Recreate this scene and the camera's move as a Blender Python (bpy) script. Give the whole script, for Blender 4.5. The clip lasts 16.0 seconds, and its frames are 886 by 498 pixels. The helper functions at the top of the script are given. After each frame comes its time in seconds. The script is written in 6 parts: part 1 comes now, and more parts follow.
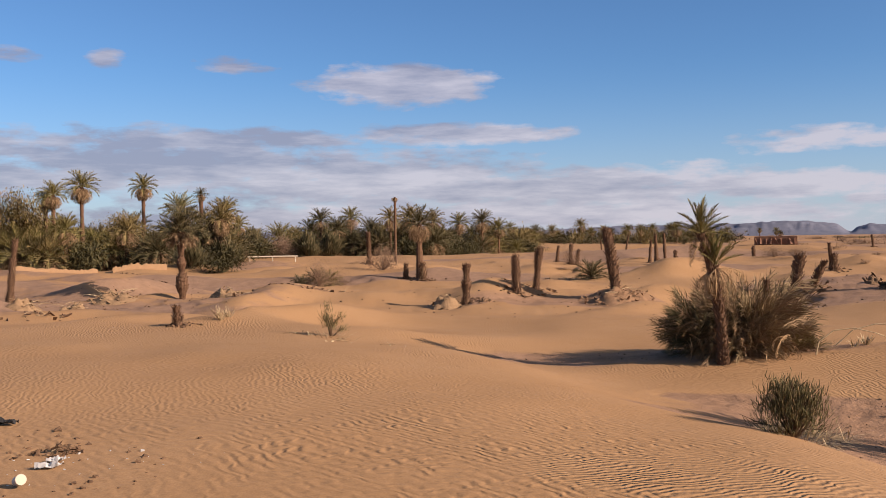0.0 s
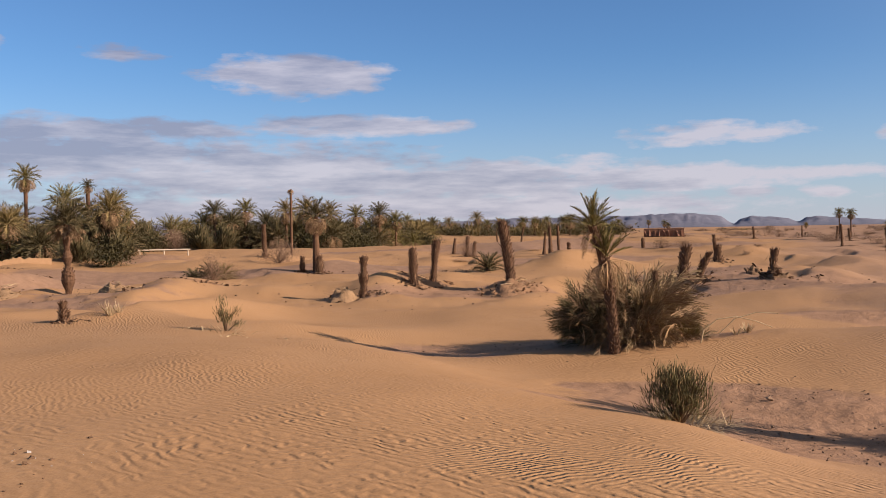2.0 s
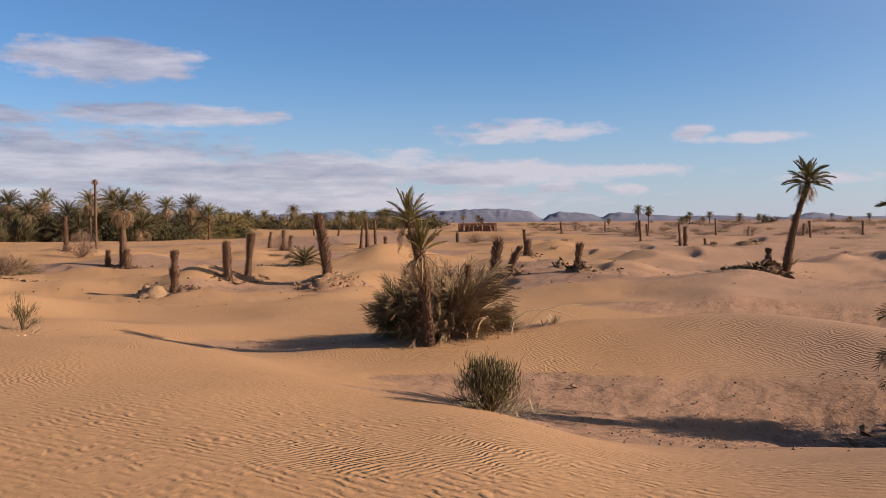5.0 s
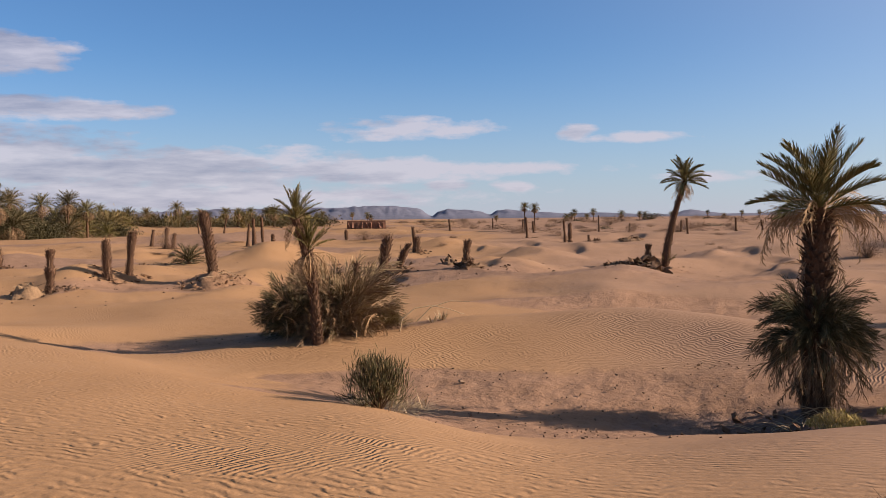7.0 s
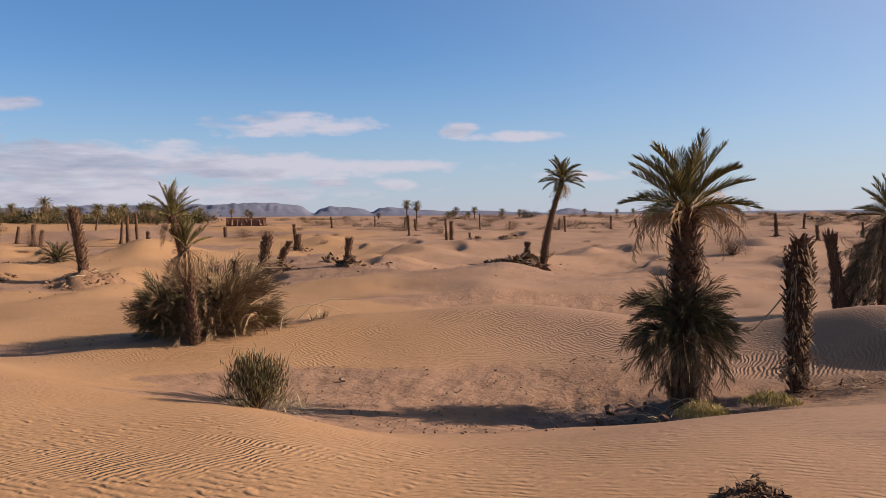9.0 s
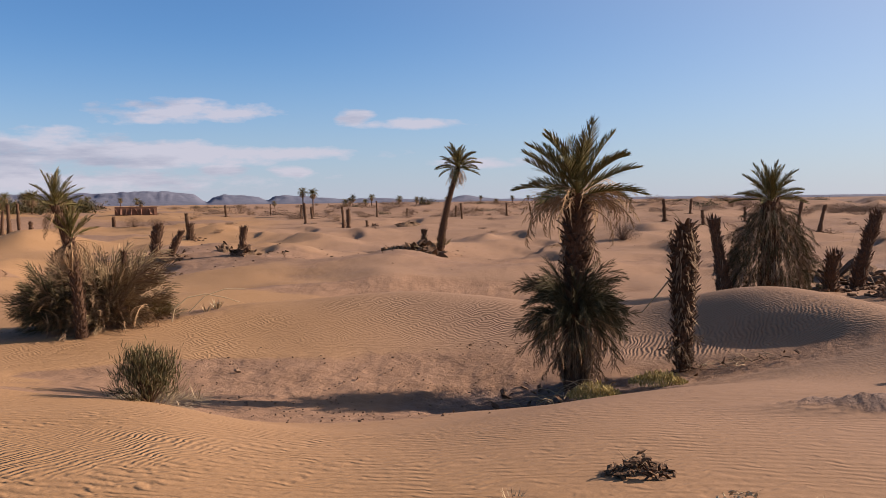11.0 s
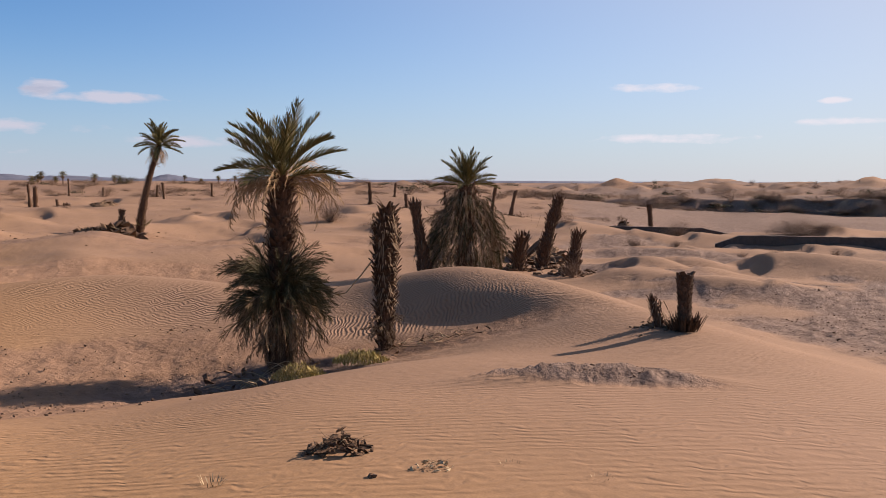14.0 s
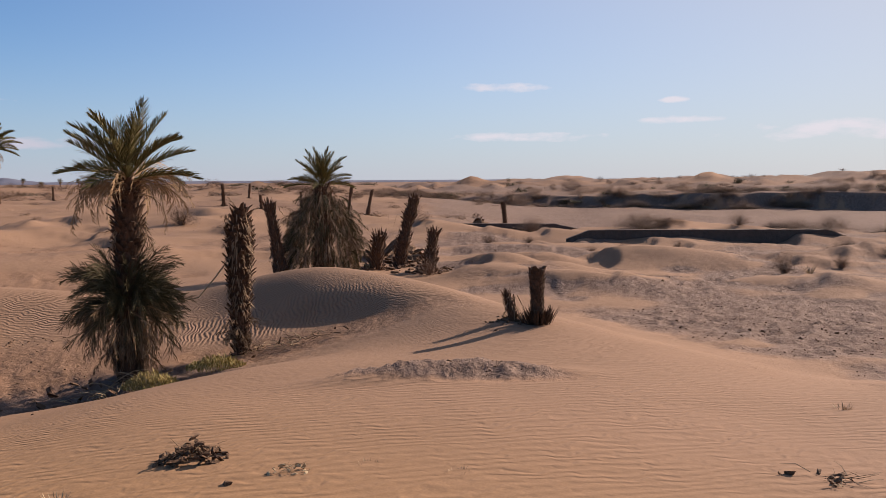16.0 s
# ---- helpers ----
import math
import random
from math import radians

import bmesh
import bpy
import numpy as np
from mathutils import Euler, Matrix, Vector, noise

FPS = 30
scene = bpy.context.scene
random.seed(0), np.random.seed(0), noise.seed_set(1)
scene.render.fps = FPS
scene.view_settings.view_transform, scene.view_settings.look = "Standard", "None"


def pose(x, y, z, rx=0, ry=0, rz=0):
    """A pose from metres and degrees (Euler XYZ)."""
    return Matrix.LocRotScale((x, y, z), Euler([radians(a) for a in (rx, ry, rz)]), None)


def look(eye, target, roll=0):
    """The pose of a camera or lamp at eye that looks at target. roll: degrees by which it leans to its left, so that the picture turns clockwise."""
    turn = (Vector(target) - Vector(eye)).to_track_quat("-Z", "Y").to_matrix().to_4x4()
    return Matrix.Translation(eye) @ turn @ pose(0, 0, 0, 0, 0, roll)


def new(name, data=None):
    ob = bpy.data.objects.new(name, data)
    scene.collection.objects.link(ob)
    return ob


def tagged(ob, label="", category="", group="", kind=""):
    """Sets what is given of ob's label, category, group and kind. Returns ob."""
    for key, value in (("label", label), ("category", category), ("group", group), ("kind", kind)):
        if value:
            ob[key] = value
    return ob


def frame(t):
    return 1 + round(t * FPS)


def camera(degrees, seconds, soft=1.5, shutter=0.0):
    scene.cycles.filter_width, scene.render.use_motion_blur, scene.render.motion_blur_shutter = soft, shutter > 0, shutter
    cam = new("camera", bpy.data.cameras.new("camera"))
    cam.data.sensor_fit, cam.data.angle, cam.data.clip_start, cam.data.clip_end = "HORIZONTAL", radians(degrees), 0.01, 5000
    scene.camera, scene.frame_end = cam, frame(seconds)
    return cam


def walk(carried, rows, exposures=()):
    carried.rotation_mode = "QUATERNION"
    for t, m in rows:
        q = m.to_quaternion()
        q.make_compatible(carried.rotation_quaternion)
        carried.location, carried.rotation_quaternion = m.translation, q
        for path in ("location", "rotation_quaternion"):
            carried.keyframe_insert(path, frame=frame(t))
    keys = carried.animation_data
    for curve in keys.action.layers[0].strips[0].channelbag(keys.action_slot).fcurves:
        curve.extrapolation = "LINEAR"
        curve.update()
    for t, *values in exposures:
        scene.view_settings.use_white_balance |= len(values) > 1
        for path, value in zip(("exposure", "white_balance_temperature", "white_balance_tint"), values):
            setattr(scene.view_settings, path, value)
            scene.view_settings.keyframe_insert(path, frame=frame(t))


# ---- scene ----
cam = camera(50.5, 16.0, soft=0.62)
EYE = 2.6  # the eye over the flat between the dunes
ROWS = [
    (0, 0, 0, 0, 0, -0.55, 0.86),
    (0.5, -0.002, -0.013, 0.003, -1.4, -0.78, 0.79),
    (1, -0.004, -0.025, 0.006, -3.41, -1.02, 0.93),
    (1.5, -0.006, -0.038, 0.009, -4.58, -1.09, 0.99),
    (2, -0.007, -0.05, 0.011, -6.27, -1.11, 0.95),
    (2.5, -0.008, -0.063, 0.014, -8.41, -1.28, 0.81),
    (3, -0.009, -0.075, 0.016, -9.64, -1.38, 0.74),
    (3.5, -0.01, -0.087, 0.018, -11.15, -1.47, 0.68),
    (4, -0.011, -0.099, 0.02, -13.33, -1.47, 0.47),
    (4.5, -0.011, -0.111, 0.022, -15.45, -1.55, 0.44),
    (5, -0.011, -0.123, 0.024, -17.39, -1.63, 0.56),
    (7.5, -0.008, -0.181, 0.031, -25.61, -1.85, 0.58),
    (8, -0.007, -0.192, 0.032, -27.21, -1.84, 0.51),
    (8.5, -0.006, -0.203, 0.033, -29.46, -2.01, 0.44),
    (9, -0.005, -0.214, 0.034, -31.3, -2.08, 0.4),
    (11.5, 0.004, -0.266, 0.036, -40.25, -3.13, 0.62),
    (12, 0.006, -0.275, 0.037, -43.36, -3.31, 0.37),
    (12.5, 0.008, -0.285, 0.037, -45.81, -3.58, 0.28),
    (13, 0.01, -0.294, 0.037, -49.74, -3.81, 0.11),
    (13.5, 0.013, -0.303, 0.037, -51.68, -4, 0.02),
    (14, 0.015, -0.312, 0.037, -55.19, -4.08, -0.31),
    (14.5, 0.018, -0.32, 0.037, -57.71, -4.14, -0.42),
    (15, 0.02, -0.328, 0.037, -59.98, -4.13, -0.13),
    (15.5, 0.023, -0.336, 0.036, -62.38, -4.08, 0.25),
    (16, 0.025, -0.344, 0.036, -63.89, -4.13, 0.44),
]
walk(cam, [(t, pose(x, y, EYE + z, 90 + pitch, roll, yaw)) for t, x, y, z, yaw, pitch, roll in ROWS], exposures=[(0.0, 0.85, 6720, 25), (5.0, 0.85, 6680, 25), (9.0, 0.85, 6560, 25), (12.5, 0.86, 6490, 25.5), (13.5, 0.88, 6490, 25.5), (14.25, 0.91, 6490, 25.5), (15.0, 0.92, 6490, 25.5), (15.5, 0.82, 6480, 25.5), (16.0, 0.79, 6480, 25.5)])

# ---- sky and sun ----
SUN_AZ, SUN_EL = 116.0, 25.0   # bearing clockwise from the first view's middle, and elevation
world = bpy.data.worlds.new("sky")
scene.world = world
world.use_nodes = True
wn, wl = world.node_tree.nodes, world.node_tree.links
wn.clear()


def wmath(op, a, b=None, c=None, clamp=False):
    n = wn.new("ShaderNodeMath")
    n.operation, n.use_clamp = op, clamp
    for i, v in enumerate((a, b, c)):
        if v is None:
            continue
        if isinstance(v, (int, float)):
            n.inputs[i].default_value = v
        else:
            wl.new(v, n.inputs[i])
    return n.outputs[0]


sky = wn.new("ShaderNodeTexSky")
sky.sky_type, sky.sun_disc = "NISHITA", False
sky.sun_elevation, sky.sun_rotation = radians(SUN_EL), radians(SUN_AZ)
sky.air_density, sky.dust_density, sky.ozone_density, sky.altitude = 0.95, 0.35, 2.4, 700
coords = wn.new("ShaderNodeTexCoord")
split = wn.new("ShaderNodeSeparateXYZ")
wl.new(coords.outputs["Generated"], split.inputs[0])
sx, sy, sz = split.outputs
az = wmath("MULTIPLY", wmath("ARCTAN2", sx, sy), 57.2958)
el = wmath("MULTIPLY", wmath("ARCSINE", sz), 57.2958)


def wnoise(sa, se, scale, detail, seed):
    c = wn.new("ShaderNodeCombineXYZ")
    wl.new(wmath("MULTIPLY", az, sa), c.inputs[0])
    wl.new(wmath("MULTIPLY", el, se), c.inputs[1])
    c.inputs[2].default_value = seed
    n = wn.new("ShaderNodeTexNoise")
    n.inputs["Scale"].default_value, n.inputs["Detail"].default_value, n.inputs["Roughness"].default_value = scale, detail, 0.58
    wl.new(c.outputs[0], n.inputs["Vector"])
    return n.outputs["Fac"]


def cloud(a, e, wide, high, thin=0.0):
    p = wmath("DIVIDE", wmath("SUBTRACT", az, a), wide)
    q = wmath("DIVIDE", wmath("SUBTRACT", el, e), high)
    return wmath("SUBTRACT", 1.0 - thin, wmath("ADD", wmath("MULTIPLY", p, p), wmath("MULTIPLY", q, q)))


puffs = None
for one in ((-2.2, 9.3, 6.4, 1.45), (-12.2, 10.4, 3.6, 0.6, 0.4), (-19.4, 10.6, 1.5, 0.7, 0.4), (-24.4, 10.6, 2.6, 0.6, 0.4),
            (-19.0, 4.6, 17.0, 2.3), (-4.0, 3.4, 14.0, 2.2), (1.0, 6.4, 7.5, 0.75), (9.0, 3.0, 13.0, 1.55), (20.0, 2.9, 9.0, 0.95), (-2.0, 1.4, 34.0, 1.1), (-13.0, 6.0, 9.0, 0.9),
            (22.0, 5.4, 7.0, 0.95, 0.3), (32.2, 5.2, 1.5, 0.7, 0.2), (35.7, 4.7, 4.4, 0.5, 0.4), (28.0, 3.0, 8.5, 0.6, 0.35), (24.4, 2.0, 1.8, 0.5), (28.3, 1.9, 1.5, 0.45), (40.0, 2.3, 5.5, 0.5, 0.45),
            (67.6, 5.6, 3.4, 0.42, 0.5), (68.5, 2.6, 7.0, 0.45, 0.5), (85.5, 2.8, 7.5, 0.9, 0.45), (77.8, 3.5, 3.2, 0.35, 0.5), (77.7, 4.7, 1.0, 0.25, 0.45)):
    v = cloud(*one)
    puffs = v if puffs is None else wmath("MAXIMUM", puffs, v)
puffs = wmath("MAXIMUM", puffs, -2.0)
broad = wnoise(0.09, 0.75, 1.0, 4.0, 1.7)
fine = wnoise(0.42, 1.2, 1.0, 9.0, 4.1)
lump = wmath("ADD", wmath("MULTIPLY", wmath("SUBTRACT", broad, 0.5), 2.2), wmath("MULTIPLY", wmath("SUBTRACT", fine, 0.5), 5.6))
cover = wmath("MULTIPLY", wmath("ADD", wmath("MULTIPLY", puffs, 2.3), lump), 0.72)
density = wmath("MULTIPLY", wmath("SMOOTH_MIN", wmath("MAXIMUM", wmath("SUBTRACT", cover, 0.05), 0.0), 1.0, 0.2), 0.86, clamp=True)
bright = wmath("MULTIPLY", wmath("ADD", az, 15.0), 0.02, clamp=True)
tone = wmath("ADD", wmath("MULTIPLY", wnoise(0.17, 1.0, 1.0, 6.0, 8.3), 3.2), wmath("ADD", bright, -1.42), clamp=True)
cmix = wn.new("ShaderNodeMixRGB")
cmix.inputs[1].default_value, cmix.inputs[2].default_value = (2.95, 3.3, 4.2, 1), (6.2, 6.4, 6.8, 1)
wl.new(tone, cmix.inputs[0])
sunlit = wn.new("ShaderNodeMixRGB")   # clouds on the sun's side are lit through
sunlit.inputs[2].default_value = (8.2, 8.3, 8.2, 1)
wl.new(wmath("MULTIPLY", wmath("SUBTRACT", az, 48.0), 0.05, clamp=True), sunlit.inputs[0])
wl.new(cmix.outputs[0], sunlit.inputs[1])
mix = wn.new("ShaderNodeMixRGB")
wl.new(wmath("MULTIPLY", density, 0.92), mix.inputs[0])
gain = wn.new("ShaderNodeMixRGB")
gain.blend_type = "MULTIPLY"
gain.inputs[0].default_value, gain.inputs[2].default_value = 1.0, (0.61, 1.01, 1.24, 1)
wl.new(sky.outputs[0], gain.inputs[1])
haze = wn.new("ShaderNodeMixRGB")   # pale dusty air towards the horizon
haze.inputs[2].default_value = (5.0, 5.55, 6.35, 1)
low = wmath("SUBTRACT", 1.0, wmath("DIVIDE", wmath("ABSOLUTE", el), 11.0), clamp=True)
wl.new(wmath("MULTIPLY", wmath("MULTIPLY", low, low), 0.8), haze.inputs[0])
wl.new(gain.outputs[0], haze.inputs[1])
glow = wn.new("ShaderNodeMixRGB")   # dusty air is paler on the sun's side of the sky
glow.inputs[2].default_value = (7.05, 7.2, 6.45, 1)
facing = wn.new("ShaderNodeVectorMath")
facing.operation = "DOT_PRODUCT"
wl.new(coords.outputs["Generated"], facing.inputs[0])
facing.inputs[1].default_value = (math.sin(radians(SUN_AZ)) * math.cos(radians(SUN_EL)), math.cos(radians(SUN_AZ)) * math.cos(radians(SUN_EL)), math.sin(radians(SUN_EL)))
wl.new(wmath("MULTIPLY", wmath("POWER", wmath("MAXIMUM", facing.outputs["Value"], 0.0), 2.0), 0.95, clamp=True), glow.inputs[0])
wl.new(haze.outputs[0], glow.inputs[1])
wl.new(glow.outputs[0], mix.inputs[1])
wl.new(sunlit.outputs[0], mix.inputs[2])
back = wn.new("ShaderNodeBackground")
back.inputs["Strength"].default_value = 0.054
wl.new(mix.outputs[0], back.inputs["Color"])
wout = wn.new("ShaderNodeOutputWorld")
wl.new(back.outputs[0], wout.inputs["Surface"])

sun_data = bpy.data.lights.new("sun", "SUN")
sun_data.energy, sun_data.angle, sun_data.color = 4.85, radians(0.55), (1.0, 0.86, 0.68)
sun = new("sun", sun_data)
sun_way = Vector((math.sin(radians(SUN_AZ)) * math.cos(radians(SUN_EL)), math.cos(radians(SUN_AZ)) * math.cos(radians(SUN_EL)), math.sin(radians(SUN_EL))))
sun.matrix_world = look(sun_way * 200, (0, 0, 0))

# ---- materials ----


class Mat:
    """A node material with short calls for its nodes."""

    def __init__(self, name, rough=0.85, spec=0.25):
        self.m = bpy.data.materials.new(name)
        self.m.use_nodes = True
        self.n, self.l = self.m.node_tree.nodes, self.m.node_tree.links
        self.b = self.n["Principled BSDF"]
        self.b.inputs["Roughness"].default_value = rough
        self.b.inputs["Specular IOR Level"].default_value = spec
        self.geo = self.n.new("ShaderNodeNewGeometry").outputs["Position"]

    def put(self, value, socket):
        if hasattr(value, "links"):
            self.l.new(value, socket)
        else:
            socket.default_value = value

    def noise(self, scale, detail=4.0, rough=0.55, vec=None, stretch=None):
        n = self.n.new("ShaderNodeTexNoise")
        n.inputs["Scale"].default_value, n.inputs["Detail"].default_value, n.inputs["Roughness"].default_value = scale, detail, rough
        v = vec or self.geo
        if stretch:
            mp = self.n.new("ShaderNodeMapping")
            mp.inputs["Scale"].default_value = stretch
            self.l.new(v, mp.inputs[0])
            v = mp.outputs[0]
        self.l.new(v, n.inputs["Vector"])
        return n.outputs["Fac"]

    def math(self, op, a, b=None, clamp=False):
        n = self.n.new("ShaderNodeMath")
        n.operation, n.use_clamp = op, clamp
        self.put(a, n.inputs[0])
        if b is not None:
            self.put(b, n.inputs[1])
        return n.outputs[0]

    def ramp(self, fac, lo, hi):
        n = self.n.new("ShaderNodeMapRange")
        n.inputs["From Min"].default_value, n.inputs["From Max"].default_value = lo, hi
        self.l.new(fac, n.inputs["Value"])
        return n.outputs[0]

    def mix(self, fac, a, b, mode="MIX"):
        n = self.n.new("ShaderNodeMixRGB")
        n.blend_type = mode
        self.put(fac, n.inputs[0])
        for v, s in ((a, n.inputs[1]), (b, n.inputs[2])):
            self.put((*v, 1) if isinstance(v, tuple) else v, s)
        return n.outputs[0]

    def random(self):
        return self.n.new("ShaderNodeObjectInfo").outputs["Random"]

    def island(self):
        return self.n.new("ShaderNodeNewGeometry").outputs["Random Per Island"]

    def attr(self, name):
        n = self.n.new("ShaderNodeAttribute")
        n.attribute_name = name
        return n.outputs["Fac"]

    def bump(self, height, distance, strength=1.0):
        n = self.n.new("ShaderNodeBump")
        n.inputs["Distance"].default_value, n.inputs["Strength"].default_value = distance, strength
        self.l.new(height, n.inputs["Height"])
        self.l.new(n.outputs[0], self.b.inputs["Normal"])

    def done(self, colour):
        self.put((*colour, 1) if isinstance(colour, tuple) else colour, self.b.inputs["Base Color"])
        return self.m


def sand_material():
    m = Mat("drift_sand", 0.95, 0.1)
    soil = m.attr("soil")
    # wind ripples, about a hand apart, winding and of uneven strength
    warp = m.n.new("ShaderNodeVectorMath")
    warp.operation = "ADD"
    nz = m.n.new("ShaderNodeTexNoise")
    nz.inputs["Scale"].default_value, nz.inputs["Detail"].default_value = 0.55, 3.0
    m.l.new(m.geo, nz.inputs["Vector"])
    nz2 = m.n.new("ShaderNodeTexNoise")
    nz2.inputs["Scale"].default_value, nz2.inputs["Detail"].default_value = 2.6, 3.0
    m.l.new(m.geo, nz2.inputs["Vector"])
    sc2 = m.n.new("ShaderNodeVectorMath")
    sc2.operation = "SCALE"
    sc2.inputs["Scale"].default_value = 0.22
    m.l.new(nz2.outputs["Color"], sc2.inputs[0])
    warp2 = m.n.new("ShaderNodeVectorMath")
    warp2.operation = "ADD"
    m.l.new(sc2.outputs[0], warp2.inputs[0])
    m.l.new(m.geo, warp2.inputs[1])
    sc = m.n.new("ShaderNodeVectorMath")
    sc.operation = "SCALE"
    sc.inputs["Scale"].default_value = 0.6
    m.l.new(nz.outputs["Color"], sc.inputs[0])
    m.l.new(warp2.outputs[0], warp.inputs[0])
    m.l.new(sc.outputs[0], warp.inputs[1])
    def bands(turn, scale, distortion):
        mp = m.n.new("ShaderNodeMapping")
        mp.inputs["Rotation"].default_value = (0, 0, radians(turn))
        m.l.new(warp.outputs[0], mp.inputs[0])
        wave = m.n.new("ShaderNodeTexWave")
        wave.wave_type, wave.bands_direction, wave.wave_profile = "BANDS", "X", "SIN"
        wave.inputs["Scale"].default_value, wave.inputs["Distortion"].default_value = scale, distortion
        wave.inputs["Detail"].default_value, wave.inputs["Detail Scale"].default_value = 2.5, 1.5
        m.l.new(mp.outputs[0], wave.inputs["Vector"])
        return wave.outputs["Fac"]

    ripple = m.mix(m.ramp(m.attr("ripple"), 1.05, 1.25), m.mix(m.attr("near"), m.mix(m.ramp(m.noise(0.3, 2.0), 0.46, 0.60), bands(RIPPLE_TURN, 4.3, 5.6), bands(RIPPLE_TURN + 40, 4.0, 6.0)), m.math("MULTIPLY", bands(RIPPLE_TURN + 12, 2.5, 5.6), 1.45)), bands(RIPPLE_TURN + 113, 4.3, 3.4))

    strength = m.math("MULTIPLY", m.attr("ripple"), m.math("ADD", 0.35, m.math("MULTIPLY", m.ramp(m.noise(1.1, 4.0), 0.3, 0.7), 0.9)))
    ripples = m.math("MULTIPLY", m.math("MULTIPLY", ripple, strength), m.math("SUBTRACT", 1.0, soil, clamp=True))
    grain = m.noise(60.0, 3.0)
    lumps = m.math("MULTIPLY", m.noise(7.0, 6.0, 0.65), m.math("MULTIPLY", soil, m.math("ADD", 3.6, m.math("MULTIPLY", m.attr("stony"), 2.5))))
    h = m.math("ADD", m.math("ADD", m.math("MULTIPLY", ripples, 1.0), m.math("ADD", m.math("MULTIPLY", grain, 0.14), m.math("MULTIPLY", m.noise(5.0, 4.0), 0.8))), lumps)
    m.bump(h, 0.011)
    sand = m.mix(m.ramp(m.noise(0.35, 5.0), 0.3, 0.7), SAND_A, SAND_B)
    sand = m.mix(m.ramp(grain, 0.3, 0.8), sand, (0.247, 0.140, 0.069))
    hard = m.mix(m.ramp(m.noise(1.6, 6.0, 0.65), 0.35, 0.65), (0.207, 0.125, 0.076), (0.272, 0.167, 0.103))
    hard = m.mix(m.ramp(m.noise(23.0, 4.0, 0.7), 0.60, 0.80), hard, (0.138, 0.086, 0.053))
    grey = m.mix(m.ramp(m.noise(3.1, 6.0, 0.7), 0.35, 0.65), (0.134, 0.091, 0.068), (0.223, 0.156, 0.118))
    hard = m.mix(m.ramp(m.attr("stony"), 0.2, 0.8), hard, grey)
    edge = m.ramp(m.math("ADD", soil, m.math("MULTIPLY", m.math("SUBTRACT", m.noise(2.2, 6.0, 0.7), 0.5), 0.7)), 0.35, 0.62)
    # Greyer mix puts the backlit look of the sunward sand into its colour.
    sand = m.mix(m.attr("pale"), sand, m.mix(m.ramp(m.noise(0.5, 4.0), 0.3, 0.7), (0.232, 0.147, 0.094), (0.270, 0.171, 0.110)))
    return m.done(m.mix(edge, sand, hard))


RIPPLE_TURN = -55.0
SAND_A, SAND_B = (0.318, 0.188, 0.089), (0.350, 0.217, 0.111)


def leaf_material(name, a, b, dry=None):
    m = Mat(name, 0.75, 0.12)
    tone = m.mix(m.random(), a, b)
    tone = m.mix(m.ramp(m.island(), 0.0, 1.0), tone, tuple(min(1, v * 1.5) for v in b))
    if dry:
        tone = m.mix(m.ramp(m.island(), 0.72, 0.95), tone, dry)
    m.b.inputs["Subsurface Weight"].default_value = 0.0
    return m.done(tone)


def rough_material(name, a, b, scale, bump, stretch=None, rough=0.9, each=False):
    m = Mat(name, rough, 0.15)
    n = m.noise(scale, 6.0, 0.65, stretch=stretch)
    big = m.noise(scale * 0.13, 3.0)
    m.bump(m.math("ADD", n, m.math("MULTIPLY", big, 0.5)), bump)
    c = m.mix(m.ramp(n, 0.3, 0.7), a, b)
    c = m.mix(m.math("MULTIPLY", m.ramp(big, 0.35, 0.75), 0.4), c, tuple(v * 0.7 for v in a))
    c = m.mix(m.math("MULTIPLY", m.random() if each else m.island(), 0.6 if each else 0.45), c, tuple(min(1, v * 1.35) for v in b))
    return m.done(c)


SAND = sand_material()
GREEN = leaf_material("palm_leaf_green", (0.067, 0.061, 0.022), (0.128, 0.110, 0.039), (0.207, 0.151, 0.068))
DARKGREEN = leaf_material("palm_leaf_deep_green", (0.034, 0.032, 0.016), (0.073, 0.063, 0.031), (0.162, 0.122, 0.065))
OLIVE = leaf_material("palm_leaf_olive", (0.081, 0.065, 0.025), (0.144, 0.110, 0.045), (0.216, 0.153, 0.077))
DEAD_PALE = leaf_material("dry_palm_skirt", (0.180, 0.113, 0.059), (0.279, 0.184, 0.097))
DEAD = leaf_material("dead_palm_leaf", (0.090, 0.058, 0.033), (0.171, 0.114, 0.065))
SKIRT = leaf_material("dead_leaf_skirt", (0.117, 0.074, 0.040), (0.198, 0.129, 0.070))
SHRUB = leaf_material("shrub_leaf", (0.032, 0.031, 0.014), (0.057, 0.050, 0.023))
GREYSHRUB = leaf_material("dry_shrub_twig", (0.104, 0.067, 0.045), (0.180, 0.119, 0.079))
BROOM = leaf_material("broom_stem", (0.042, 0.041, 0.018), (0.097, 0.083, 0.037), (0.194, 0.138, 0.069))
# Dry offshoot tan, raised further for the sun on the thicket's right.
THICKET = leaf_material("sunlit_dry_offshoot", (0.131, 0.097, 0.052), (0.225, 0.167, 0.090), (0.324, 0.234, 0.131))
YELLOWBUSH = leaf_material("yellow_bush_leaf", (0.225, 0.184, 0.061), (0.324, 0.261, 0.099), (0.360, 0.261, 0.126))
STRAW = leaf_material("dry_straw", (0.219, 0.158, 0.086), (0.316, 0.243, 0.146))
BARK = rough_material("palm_bark", (0.037, 0.021, 0.013), (0.091, 0.055, 0.032), 22.0, 0.03, (1, 1, 0.35))
STUB = rough_material("palm_leaf_base", (0.052, 0.029, 0.018), (0.138, 0.078, 0.045), 30.0, 0.012, (1, 1, 0.4))
